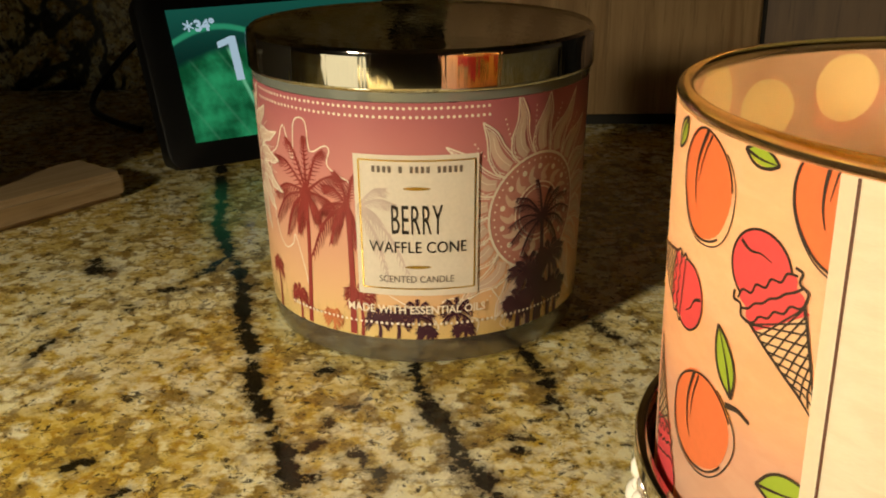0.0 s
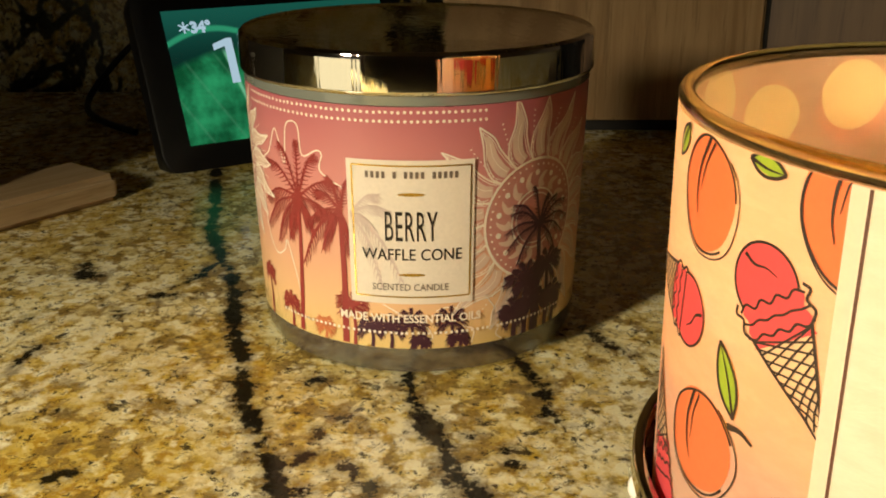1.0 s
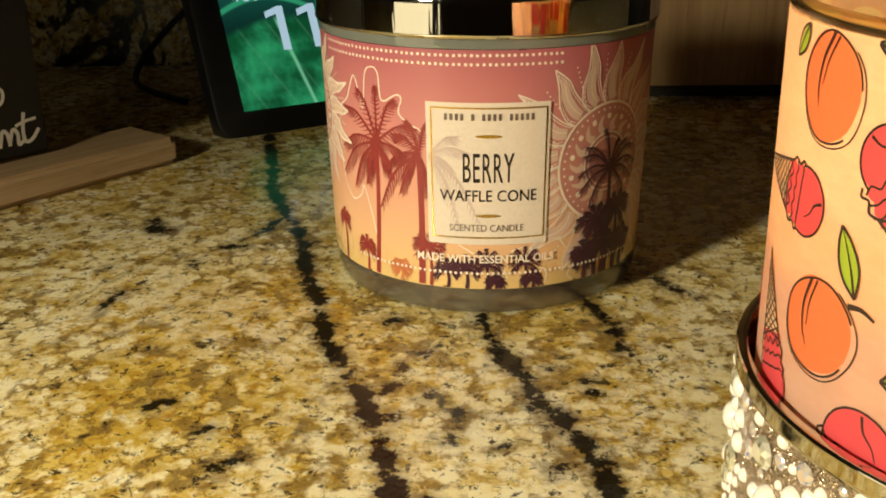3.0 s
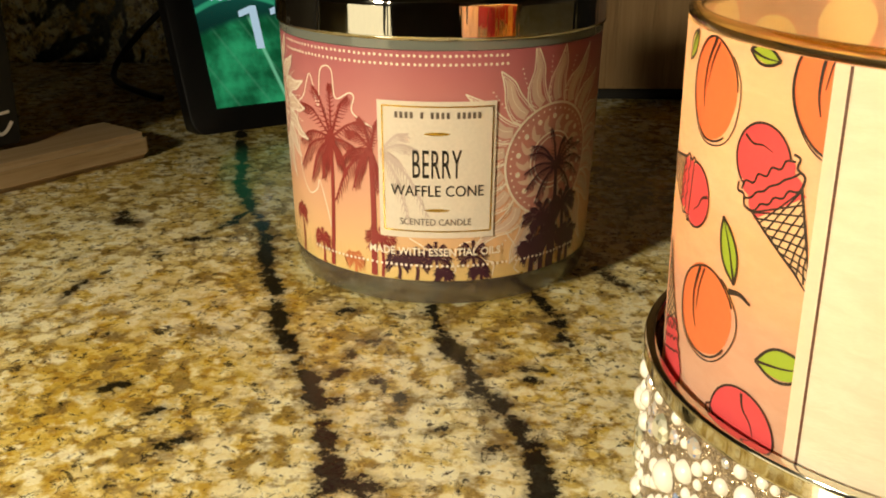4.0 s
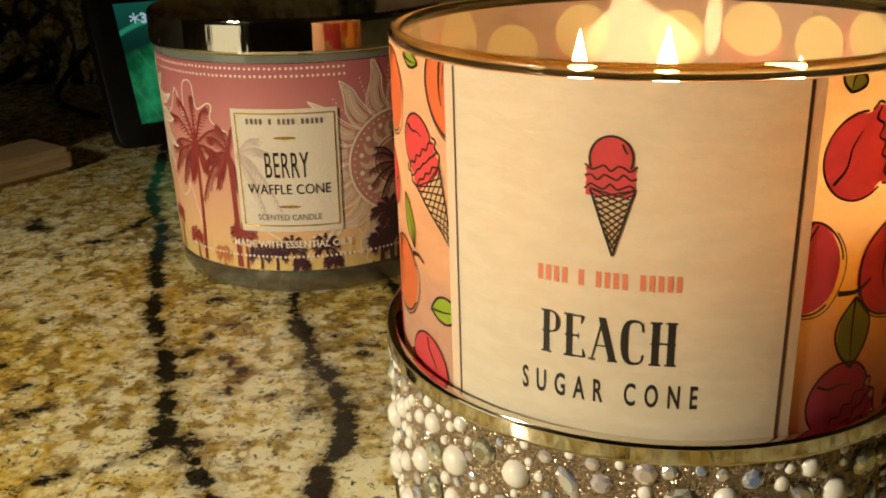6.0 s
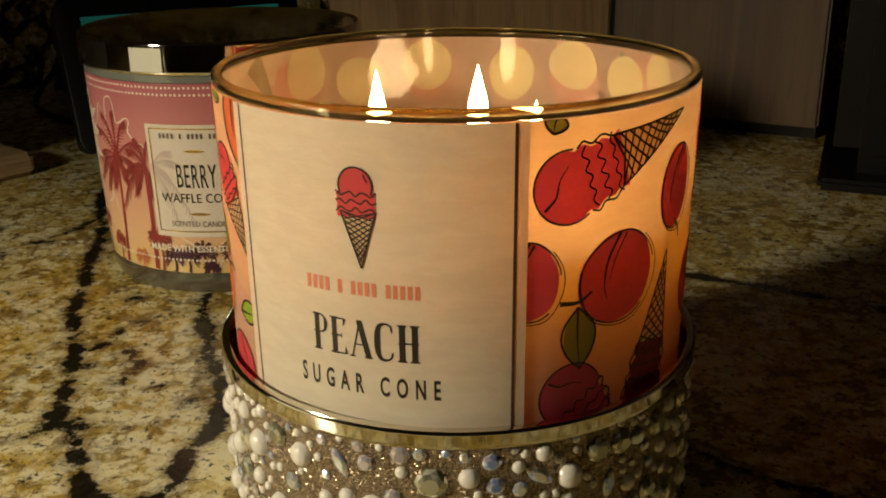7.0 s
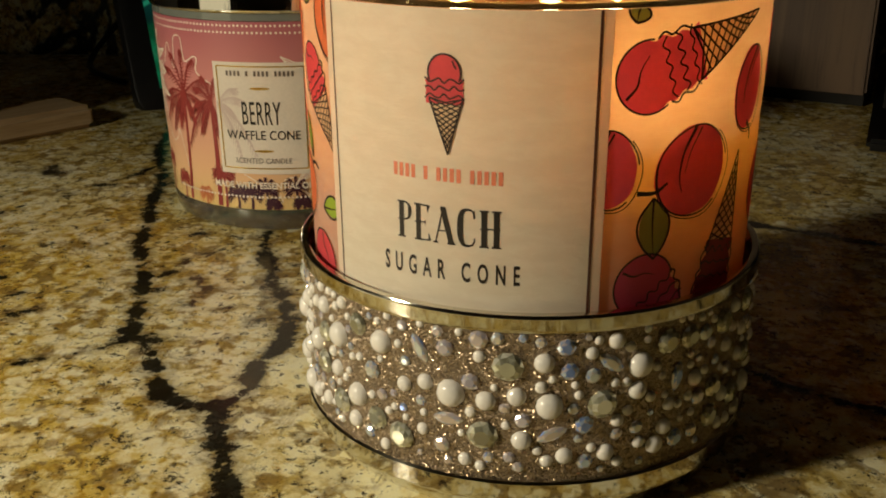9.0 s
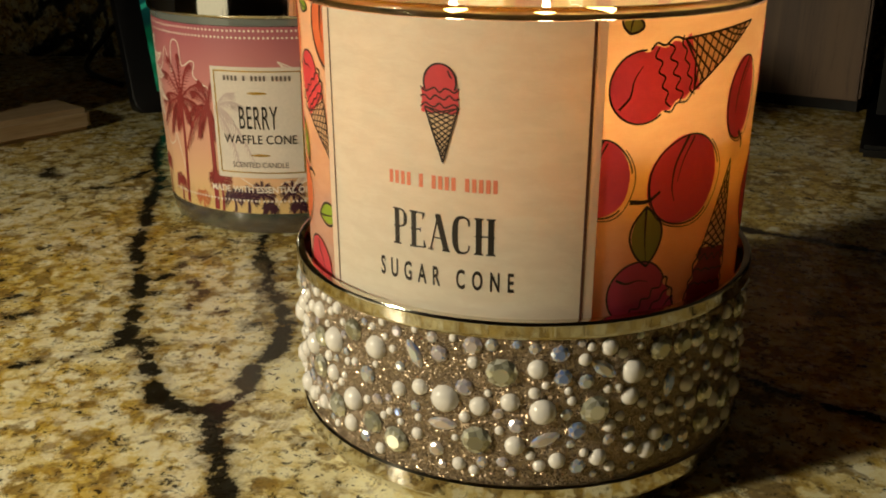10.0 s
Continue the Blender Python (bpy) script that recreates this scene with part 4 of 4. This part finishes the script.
def fruit(u, z, a, b, turn, parent, mat, stem=None, seed=0):
    sheet_at(0.00006 + 0.000004 * seed, u).disc(u - 0.4, z + 0.2, a, b, turn, 28, 3, 0.015, seed).done("peach_motif", mat, parent)
    ln = sheet_at(0.00020, u)
    ln.ring(u, z, a * 1.0, b * 1.0, 0.34, turn, 0, 300, 40, 0.012)
    ln.ring(u + 0.3, z - 0.2, a * 1.06, b * 1.05, 0.22, turn, 150, 400, 40, 0.015)
    c, s = math.cos(radians(turn)), math.sin(radians(turn))
    q = lambda x, y: (u + x * a * c - y * b * s, z + x * a * s + y * b * c)
    ln.strip([q(0.15, 0.98), q(-0.25, 0.5), q(-0.42, 0.0), q(-0.40, -0.35)], lambda t: 0.55 * (1 - t) + 0.12)
    ln.strip([q(0.30, 0.9), q(-0.05, 0.5), q(-0.28, 0.05)], lambda t: 0.3 * (1 - t) + 0.1)
    if stem:
        ln.strip(stem, lambda t: 0.95 - 0.5 * t)
    tagged(ln.done("outline", LINE_INK, parent), kind="stuff")


def leaf_print(a, b, width, parent, mat, seed=0):
    a, b = Vector(a), Vector(b)
    n = Vector((-(b - a).y, (b - a).x)).normalized()
    mid = a.lerp(b, 0.5)
    sheet_at(0.00012 + 0.000004 * seed, a.x).strip([a, mid + n * 0.15, b], lambda s: width * math.sin(math.pi * min(0.999, max(0.001, s))) ** 0.8).done("leaf_motif", mat, parent)
    ln = sheet_at(0.00022, a.x)
    for side in (-1, 1):
        ln.strip([a, a.lerp(b, 0.25) + n * side * width * 0.42, mid + n * side * width * 0.54, a.lerp(b, 0.78) + n * side * width * 0.36, b], lambda s: 0.45)
    ln.strip([a, mid - n * 0.3, b], lambda s: 0.4 * (1 - s) + 0.1)
    tagged(ln.done("outline", LINE_INK, parent), kind="stuff")


def ice_cream(tip, top, parent, half=0.17, scoop=0.19, mat=None, seed=0, grid=True):
    tip, top = Vector(tip), Vector(top)
    L = (top - tip).length
    ax = (top - tip) / L
    pe = Vector((-ax.y, ax.x))
    q = lambda s, t: tip + ax * s * L + pe * t * L
    mat = mat or SCOOP
    lv = 0.00008 + 0.000004 * seed
    sheet_at(lv, tip.x).strip([q(0.0, 0), q(0.50, 0)], lambda s: 2 * half * L * s * 0.93).done("waffle_cone_motif", WAFFLE, parent)
    ln = sheet_at(0.00021, tip.x)
    e = lambda s, side: q(s, side * half * s / 0.54)
    if grid:
        k = 0.06
        while k < 0.52:
            for side in (-1, 1):
                far = min(0.54, k + 0.15)
                ln.strip([e(k, side), q((k + far) / 2, 0) * 0.5 + (e(k, side) + e(far, -side)) * 0.25, e(far, -side)], max(0.2, 0.011 * L), smooth=False)
            k += 0.058
    for side in (-1, 1):
        ln.strip([q(0, 0), e(0.54, side)], 0.42)
    body = sheet_at(lv + 0.00005, tip.x)
    swell = lambda s: math.sqrt(max(0.0, 1 - ((s - 1 + scoop) / scoop) ** 2)) * scoop if s > 1 - scoop else half * 1.02 + (scoop - half * 1.02) * max(0, (s - 0.6) / (0.4 - scoop)) + 0.012 * math.sin(s * 62 + seed)
    body.strip([q(0.50 + 0.50 * j / 24, 0) for j in range(25)], lambda s: 2 * L * swell(0.50 + 0.50 * s), smooth=False)
    body.done("scoop_motif", mat, parent)
    arc = [q(1 - scoop + scoop * math.cos(a), scoop * 1.02 * math.sin(a)) for a in (radians(-112 + 224 * j / 24) for j in range(25))]
    ln.strip(arc, 0.36, smooth=False)
    for s in (0.555, 0.63, 0.71):
        ln.strip([q(s + 0.018 * math.sin(3.1 * j + seed + s * 30), half * 1.15 * (j / 4 - 1)) for j in range(9)], lambda t: 0.34)
    for side in (-1, 1):
        ln.strip([q(0.74, side * half * 1.18), q(0.70, side * half * 1.32), q(0.66, side * half * 1.12), q(0.60, side * half * 1.24), q(0.55, side * half * 1.02), q(0.50, side * half * 0.9)], 0.4)
    ln.strip([q(0.97, 0.06), q(0.90, 0.02), q(0.86, -0.05), q(0.80, -0.10)], lambda t: 0.4 * (1 - t) + 0.12)
    tagged(ln.done("outline", LINE_INK, parent), kind="stuff")


def peach_letters(pr, u0, z0, su, sz):
    """The word PEACH in tall western capitals: heavy stems, hairline arms, small serifs and spurs."""
    at = lambda x, y: (u0 + x * su, z0 + y * sz)
    line = lambda pts, w, smooth=True: pr.strip([at(*p) for p in pts], (lambda s: w(s) * su) if callable(w) else w * su, smooth=smooth)

    def stem(x, w=27):
        line([(x, 2), (x, 188)], w)
        for y in (3, 187):
            line([(x - 23, y), (x + 23, y)], 9)
        for side in (-1, 1):
            line([(x + side * 9, 95), (x + side * 20, 95)], lambda s: 20 * (1 - s) + 2)

    swell = lambda thin, thick, mid=0.5, spread=0.22: lambda s: thin + (thick - thin) * math.exp(-((s - mid) / spread) ** 2)
    stem(28)
    line([(28, 184), (56, 185), (74, 168), (78, 142), (73, 112), (56, 98), (32, 97)], swell(7, 21))
    stem(127)
    line([(127, 185), (160, 185), (184, 186)], 8)
    line([(184, 187), (180, 168), (177, 152)], lambda s: 13 * (1 - s) + 3)
    line([(127, 97), (150, 97), (166, 97)], 7)
    line([(166, 112), (164, 97), (166, 82)], swell(2, 9))
    line([(127, 5), (165, 5), (188, 5)], 8)
    line([(190, 4), (187, 24), (184, 42)], lambda s: 13 * (1 - s) + 3)
    line([(222, 4), (243, 96), (263, 186)], 8)
    line([(261, 188), (283, 96), (306, 2)], 29)
    line([(234, 66), (288, 66)], 7)
    for x, w in ((222, 28), (305, 40), (261, 26)):
        line([(x - w / 2, 3 if x != 261 else 187), (x + w / 2, 3 if x != 261 else 187)], 9)
    line([(423, 146), (421, 170), (408, 185), (388, 189), (366, 180), (354, 150), (351, 95), (354, 42), (367, 10), (388, 2), (408, 6), (421, 20), (425, 44)], swell(8, 31, 0.5, 0.20))
    line([(423, 186), (421, 164), (422, 142)], swell(3, 10))
    for x in (472, 533):
        stem(x, 29)
    line([(472, 97), (533, 97)], 8)


def burning_candle():
    ob = thing("jar_candle", PX, PY, 0.0, 0, "burning three-wick glass jar candle with peach and ice cream label", "candle")
    outer = lambda z: PR - 0.0003 + PTAPER * (z - 0.08)
    jar = part("glass_jar", lathe([(0.0465, 0.011), (outer(0.02), 0.014), (outer(0.1025), 0.1025), (outer(0.1025) - 0.0028, 0.1025), (0.0463, 0.016), (0.0445, 0.0135)]), JAR_GLASS, ob, "clear glass jar")
    c = []
    for k in range(14):
        a = 2 * math.pi * k / 14
        c.append((0.0494 + 0.0013 * math.cos(a), 0.1034 + 0.0012 * math.sin(a)))
    rim = part("rim", lathe(c, 128), RIM_GLASS, jar, "rounded clear glass rim")
    rim.visible_shadow = False
    part("wax", lathe([(0.0, 0.0145), (0.0455, 0.0145), (0.0468, 0.020), (0.0470, 0.0778), (0.0455, 0.0770), (0.0, 0.0768)], closed=False), WAX_PEACH, ob, "melting pale peach wax")
    # added discs, no real layers: each dims the flame light further down
    for z in (0.066, 0.056, 0.046, 0.034):
        part("glow_dimming_disc", lathe([(0.0, z), (0.0464, z), (0.0464, z - 0.0006), (0.0, z - 0.0006)], 64, False), WAX_DIMMER, ob, "thin tinted disc added inside the wax to dim the glow")
    for x, y, lean, tall in ((-0.0162, -0.0073, 3, 1.36), (0.0048, 0.0164, -4, 1.20), (0.0152, -0.0312, 5, 1.28)):
        w = part("wick", lathe([(0.0, -0.002), (0.0010, -0.002), (0.0009, 0.0058), (0.0, 0.0062)], 10, False), WICK, ob)
        w.matrix_basis = pose(x, y, 0.0768, lean, lean)
        shape = [(0.0, 0.0025), (0.0012, 0.0029), (0.0020, 0.0044), (0.00255, 0.0068), (0.00265, 0.0088), (0.0023, 0.0114), (0.0016, 0.0140), (0.0009, 0.0162), (0.0004, 0.0178), (0.0, 0.0190)]
        f = part("flame", lathe(shape, 20, False), FLAME, w, "bright yellow candle flame")
        f.matrix_basis = pose(0, 0, 0.0012, -lean, -lean) @ Matrix.Diagonal((1.0, 1.0, tall, 1))
    label = Print(PR, 8.0, PTOP, PTAPER).sheet(-158.7, 158.7, 16.0, PTOP, 1.6, 14).done("label", PEACH_PAPER, ob, "peach coloured printed paper label")
    # fruit side, towards the sign
    fruit(-69.3, 94.4, 6.9, 7.6, 8, label, FRUIT, None, 1)
    fruit(-45.3, 98.5, 6.6, 8.4, 10, label, FRUIT, None, 2)
    ice_cream((-45.4, 71.3), (-58.9, 91.6), label, 0.20, 0.21, None, 3)
    ice_cream((-91.0, 79.5), (-67.4, 76.8), label, 0.17, 0.21, None, 4)
    fruit(-66.2, 60.4, 8.0, 7.2, 25, label, FRUIT, [(-60.0, 66.2), (-57.5, 66.6), (-55.2, 65.8)], 5)
    leaf_print((-59.0, 67.6), (-62.9, 77.0), 3.4, label, LEAF, 1)
    leaf_print((-53.0, 58.0), (-43.5, 60.0), 4.6, label, LEAF, 2)
    leaf_print((-76.5, 102.0), (-80.0, 97.0), 2.6, label, LEAF, 3)
    leaf_print((-60.5, 101.8), (-54.5, 101.0), 2.4, label, LEAF, 4)
    ice_cream((-61.0, 24.0), (-53.0, 52.0), label, 0.20, 0.23, None, 6)
    ice_cream((-84.0, 66.0), (-76.0, 40.5), label, 0.15, 0.2, None, 7)
    # side towards the cabinet
    ice_cream((50.6, 100.0), (14.6, 88.0), label, 0.135, 0.175, FRUIT_RED, 8)
    fruit(50.6, 84.8, 6.2, 8.3, -6, label, FRUIT_RED, [(50.5, 78), (52.5, 76), (53, 74)], 9)
    fruit(13.8, 73.2, 6.2, 7.6, 8, label, FRUIT_RED, None, 10)
    fruit(33.2, 71.2, 9.3, 8.9, 12, label, FRUIT_RED, [(19.9, 68.4), (23.8, 68.2), (26.6, 69.8)], 11)
    leaf_print((23.7, 67.2), (24.6, 54.8), 6.8, label, LEAF_DARK, 5)
    leaf_print((18.6, 103.2), (17.6, 99.8), 4.0, label, LEAF_DARK, 6)
    ice_cream((38.0, 30.0), (19.0, 54.6), label, 0.17, 0.21, SCOOP_DARK, 12, False)
    ice_cream((48.0, 72.8), (41.0, 37.0), label, 0.14, 0.19, CHOCOLATE, 13)
    fruit(66.0, 62.0, 8.5, 8.5, 0, label, FRUIT_RED, None, 14)
    ice_cream((76.0, 72.0), (66.0, 98.0), label, 0.18, 0.2, FRUIT_RED, 15)
    # side turned to the other candle
    for k, (u, z, a, b) in enumerate(((128, 93, 7.5, 8), (147, 72, 8, 8.5), (-150, 93, 7.5, 7.5), (-130, 72, 8, 8), (-112, 92, 7, 8), (108, 74, 7, 8), (104, 95, 6, 6), (-150, 52, 8, 8), (126, 52, 8, 8), (-104, 52, 7, 8))):
        fruit(u, z, a, b, 12 - 5 * k, label, FRUIT_RED if k % 2 else FRUIT, None, 16 + k)
    for k, (tip, top) in enumerate((((132, 66), (120, 84)), ((-140, 60), (-148, 84)), ((-118, 58), (-116, 82)), ((90, 60), (98, 84)))):
        ice_cream(tip, top, label, 0.17, 0.2, SCOOP, 26 + k)
    # parchment panel with its borders
    for a, b in ((-46.2, -44.4), (11.6, 13.4)):
        sheet_at(0.00036).sheet(a, b, 40.0, 102.25, 0.9, 8).done("label_border", STRIPE, label, "pale label border")
    panel = sheet_at(0.00036).sheet(-44.4, 11.6, 40.0, 102.25, 1.6, 8).done("name_panel", PARCHMENT, label, "cream parchment name panel")
    for u, wide in ((-43.9, 0.42), (11.15, 0.58)):
        sheet_at(0.00042).strip([(u, 40), (u, 102.2)], wide).done("border_line", BROWN_LINE, label, "thin brown line")
    # small ice cream above the name
    tip, top = Vector((-15.9, 76.0)), Vector((-16.4, 94.2))
    lv = lambda d: Print(PR + 0.00042 + d, 40, PTOP, PTAPER)
    lv(0).strip([tip, Vector((-16.25, 86.4))], lambda s: 6.5 * s).done("waffle_cone_motif", WAFFLE, label)
    scoop = lv(0.00004)
    bulge = lambda z: max(3.1 * math.sqrt(max(0.0, 1 - ((z - 91.0) / 3.3) ** 2)), 3.75 - 0.22 * abs(math.sin(2.6 * z)) if z < 89.9 else 0.0)
    scoop.strip([(-16.5, 85.3 + 8.95 * k / 22) for k in range(23)], lambda t: 2 * bulge(85.3 + 8.95 * t), smooth=False)
    scoop.done("scoop_motif", SCOOP, label)
    ol = lv(0.00010)
    for k in range(9):
        s = 0.10 + 0.095 * k
        e = lambda t, side: (-15.9 - 0.35 * t + side * 3.25 * t, 76.0 + 10.4 * t)
        for side in (-1, 1):
            ol.strip([e(s, side), e(min(1, s + 0.26), -side)], 0.26)
    for side in (-1, 1):
        ol.strip([(-15.9, 76.0), (-16.2 + side * 3.25, 86.2)], 0.36)
    ol.ring(-16.5, 91.0, 3.15, 3.35, 0.34, 0, -25, 205, 24)
    for z in (89.6, 88.2, 86.7):
        ol.strip([(-20.3 + 0.95 * j, z + 0.45 * math.sin(2.3 * j + z)) for j in range(9)], 0.3)
    ol.strip([(-14.9, 93.2), (-14.6, 92.4), (-14.2, 91.8)], 0.3)
    tagged(ol.done("outline", LINE_INK, label), kind="stuff")
    tx = lv(0.0)
    peach_letters(tx, -27.1, 58.4, 0.0386, 7.3 / 190)
    tx.words("SUGAR CONE", -30.3, -2.0, 51.0, 55.1, 0.020, 1.95)
    tx.done("name_lettering", BLACK_INK, label, "black lettering")
    mark = lv(0.0)
    letter_bars(mark, -27.8, -5.2, 70.7, 73.3, 0.62)
    tagged(mark.done("maker_mark", CORAL_INK, label, "coral bars of the maker's line"), kind="stuff")
    # the print showing through on the inside of the far wall
    inside = Print(PR - 0.00012, 40, PTOP, PTAPER)
    for u, z, a, b in ((128, 96, 7, 6), (145, 93, 6, 7), (-150, 95, 6.5, 6.5), (-132, 92, 7, 6), (-116, 96, 6, 7), (112, 94, 6, 6), (100, 97, 5, 5)):
        inside.disc(u, z, a, b, 10, 24, 3, 0.015, u)
    inside.done("reverse_print", BACK_PRINT, label, "fruit print showing through the paper")
    for a, b, wide in (((-106, 88), (-98, 101), 7), ((118, 88), (112, 100), 5)):
        Print(PR - 0.00010, 40, PTOP, PTAPER).strip([a, b], lambda s: wide * s).done("reverse_cone", BACK_DULL, label)
    return ob


PEARLS = [(-32.2, 35.3, 2.6), (-39.6, 20.8, 2.7), (-15.7, 27.8, 3.0), (4.5, 26.5, 2.8), (3.2, 35.9, 2.1), (23.4, 33.8, 2.7), (-8.4, 27.1, 2.1), (-1.0, 18.8, 2.1), (16.5, 15.3, 1.9), (-57.2, 27.2, 2.6), (-26.3, 27.5, 1.7), (-21.3, 29.2, 1.8), (7.8, 15.3, 1.8), (23.0, 28.3, 2.0)]
CLEARS = [(-53.1, 23.4, 2.9), (-27.2, 15.4, 3.1), (-8.9, 19.4, 3.2), (-4.0, 34.9, 3.2), (15.3, 26.4, 3.2), (29.8, 37.6, 2.8)]
LEAVES = [(-22.5, 36.4, -62), (-16.2, 22.0, 3), (5.1, 20.2, 25), (16.8, 35.2, -38), (32.9, 29.1, 82)]
SPARKS = [(-16.9, 37.5, 1.9), (-9.9, 40.3, 2.0), (-6.1, 40.7, 1.4), (-26.7, 40.3, 1.3), (-11.5, 31.0, 1.9), (-22.4, 24.7, 1.2), (-26.0, 32.7, 1.2), (-18.5, 40.8, 1.3), (-0.8, 23.3, 1.7), (7.5, 39.2, 1.9), (13.1, 32.8, 1.7), (-7.6, 14.4, 1.3), (-3.4, 14.8, 1.3), (9.4, 25.7, 1.3), (23.2, 19.9, 1.6)]


def dome(sides=12, rows=4):
    bm = bmesh.new()
    rings = [[bm.verts.new((math.cos(2 * math.pi * k / sides) * math.cos(b), math.sin(2 * math.pi * k / sides) * math.cos(b), 0.85 * math.sin(b))) for k in range(sides)] for b in (math.pi / 2 * j / rows for j in range(rows))]
    for a, b in zip(rings, rings[1:]):
        for k in range(sides):
            bm.faces.new((a[k], a[(k + 1) % sides], b[(k + 1) % sides], b[k]))
    bm.faces.new(rings[-1])
    return bm


def cut_stone(sides, wide, pointed=False):
    """Brilliant cut: girdle, crown facets and a flat table."""
    bm = bmesh.new()

    def row(r, z, shift):
        out = []
        for k in range(sides):
            t = 2 * math.pi * (k + shift) / sides
            y = math.sin(t) * (abs(math.sin(t)) ** 0.35 if pointed else 1)
            out.append(bm.verts.new((wide * r * math.cos(t), r * y, z)))
        return out

    low, girdle, crown, table = row(0.94, 0.0, 0), row(1.0, 0.10, 0), row(0.80, 0.34, 0.5), row(0.50, 0.50, 0)
    for k in range(sides):
        j = (k + 1) % sides
        bm.faces.new((low[k], low[j], girdle[j], girdle[k]))
        bm.faces.new((girdle[k], girdle[j], crown[k]))
        bm.faces.new((crown[k], girdle[j], crown[j]))
        bm.faces.new((crown[k], crown[j], table[j]))
        bm.faces.new((crown[k], table[j], table[k]))
    bm.faces.new(table)
    return bm


def jewelled_holder():
    ob = thing("candle_holder", PX, PY, 0.0, 0, "silver candle holder covered in pearls, rhinestones and glitter", "candle holder")
    sleeve = part("sleeve", lathe([(0.0523, 0.0095), (0.0523, 0.0425), (0.0512, 0.0428), (0.0512, 0.0095)], 128), GLITTER, ob, "brown glitter band")
    part("rim", lathe([(0.0524, 0.0424), (0.0530, 0.0424), (0.0533, 0.0426), (0.0534, 0.0430), (0.0534, 0.0432), (0.0534, 0.0454), (0.0534, 0.0456), (0.0531, 0.0461), (0.0524, 0.0463), (0.0515, 0.0461), (0.0512, 0.0450), (0.0513, 0.0426)], 128), CHAMPAGNE, ob, "polished champagne metal rim")
    part("base_ring", lathe([(0.0455, 0.0), (0.0485, 0.0), (0.0505, 0.0010), (0.0520, 0.0028), (0.0529, 0.0044), (0.0532, 0.0050), (0.0532, 0.0053), (0.0532, 0.0088), (0.0532, 0.0090), (0.0528, 0.0095), (0.0512, 0.0097), (0.0470, 0.0092)], 128), CHAMPAGNE, ob, "polished champagne metal foot ring")
    part("floor_plate", lathe([(0.0, 0.0085), (0.0506, 0.0085), (0.0506, 0.0105), (0.0, 0.0105)], 64, False), CHAMPAGNE, ob)
    meshes = {}
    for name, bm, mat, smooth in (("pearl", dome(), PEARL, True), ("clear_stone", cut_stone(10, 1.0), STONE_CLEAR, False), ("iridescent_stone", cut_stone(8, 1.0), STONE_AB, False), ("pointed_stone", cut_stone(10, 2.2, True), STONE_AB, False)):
        me = bpy.data.meshes.new(name)
        bm.to_mesh(me)
        bm.free()
        for p in me.polygons:
            p.use_smooth = smooth
        me.materials.append(mat)
        meshes[name] = me
    spots = [(u, z, r, "pearl", 0) for u, z, r in PEARLS] + [(u, z, r, "clear_stone", 0) for u, z, r in CLEARS] + [(u, z, 1.5, "pointed_stone", a) for u, z, a in LEAVES] + [(u, z, r, "iridescent_stone", 0) for u, z, r in SPARKS]
    rng = random.Random(12)
    around = 2 * math.pi * 53.5
    reach = lambda s: s[2] * (1.75 if s[3] == "pointed_stone" else 1)

    def free(u, z, r):
        for s in spots:
            du = abs(u - s[0]) % around
            du = min(du, around - du)
            if du * du + (z - s[1]) ** 2 < (r + reach(s) + 0.28) ** 2:
                return False
        return True

    for size, tries, kinds in (((2.5, 3.1), 150, ("pearl", "clear_stone", "clear_stone")), ((1.7, 2.1), 330, ("pearl", "iridescent_stone", "pearl")), ((1.15, 1.5), 1000, ("pearl", "pearl", "iridescent_stone")), ((0.8, 1.05), 1500, ("pearl", "pearl", "iridescent_stone"))):
        for _ in range(tries):
            u, z, r = rng.uniform(-around / 2, around / 2), rng.uniform(11.0, 42.2), rng.uniform(*size)
            if 10.4 < z - r and z + r < 42.6 and free(u, z, r):
                spots.append((u, z, r, rng.choice(kinds), rng.uniform(0, 90)))
    rest = {name: bmesh.new() for name in meshes}
    spots.sort(key=lambda s: abs(s[0]))
    for k, (u, z, r, name, turn) in enumerate(spots):
        a = -math.pi / 2 + u / 53.5
        rad, tan = Vector((math.cos(a), math.sin(a), 0)), Vector((-math.sin(a), math.cos(a), 0))
        m = Matrix((tan, Vector((0, 0, 1)), rad)).transposed().to_4x4()
        m.translation = rad * 0.05228 + Vector((0, 0, z / 1000))
        m = m @ pose(0, 0, 0, 0, 0, turn) @ Matrix.Diagonal((r / 1000, r / 1000, r / 1000 * (0.9 if name == "pearl" else 1.0), 1))
        if k < 300:
            gem = new(name, meshes[name])
            gem.parent = sleeve
            gem.matrix_basis = m
        else:
            tmp = bmesh.new()
            tmp.from_mesh(meshes[name])
            tmp.transform(m)
            buf = bpy.data.meshes.new("buffer")
            tmp.to_mesh(buf)
            tmp.free()
            rest[name].from_mesh(buf)
            bpy.data.meshes.remove(buf)
    for name, bm in rest.items():
        if len(bm.verts):
            ob_rest = part(name + "_cluster", bm, meshes[name].materials[0], sleeve, smooth=name == "pearl")
            tagged(ob_rest, kind="stuff")
        else:
            bm.free()
    return ob


sunset_candle()
burning_candle()
jewelled_holder()
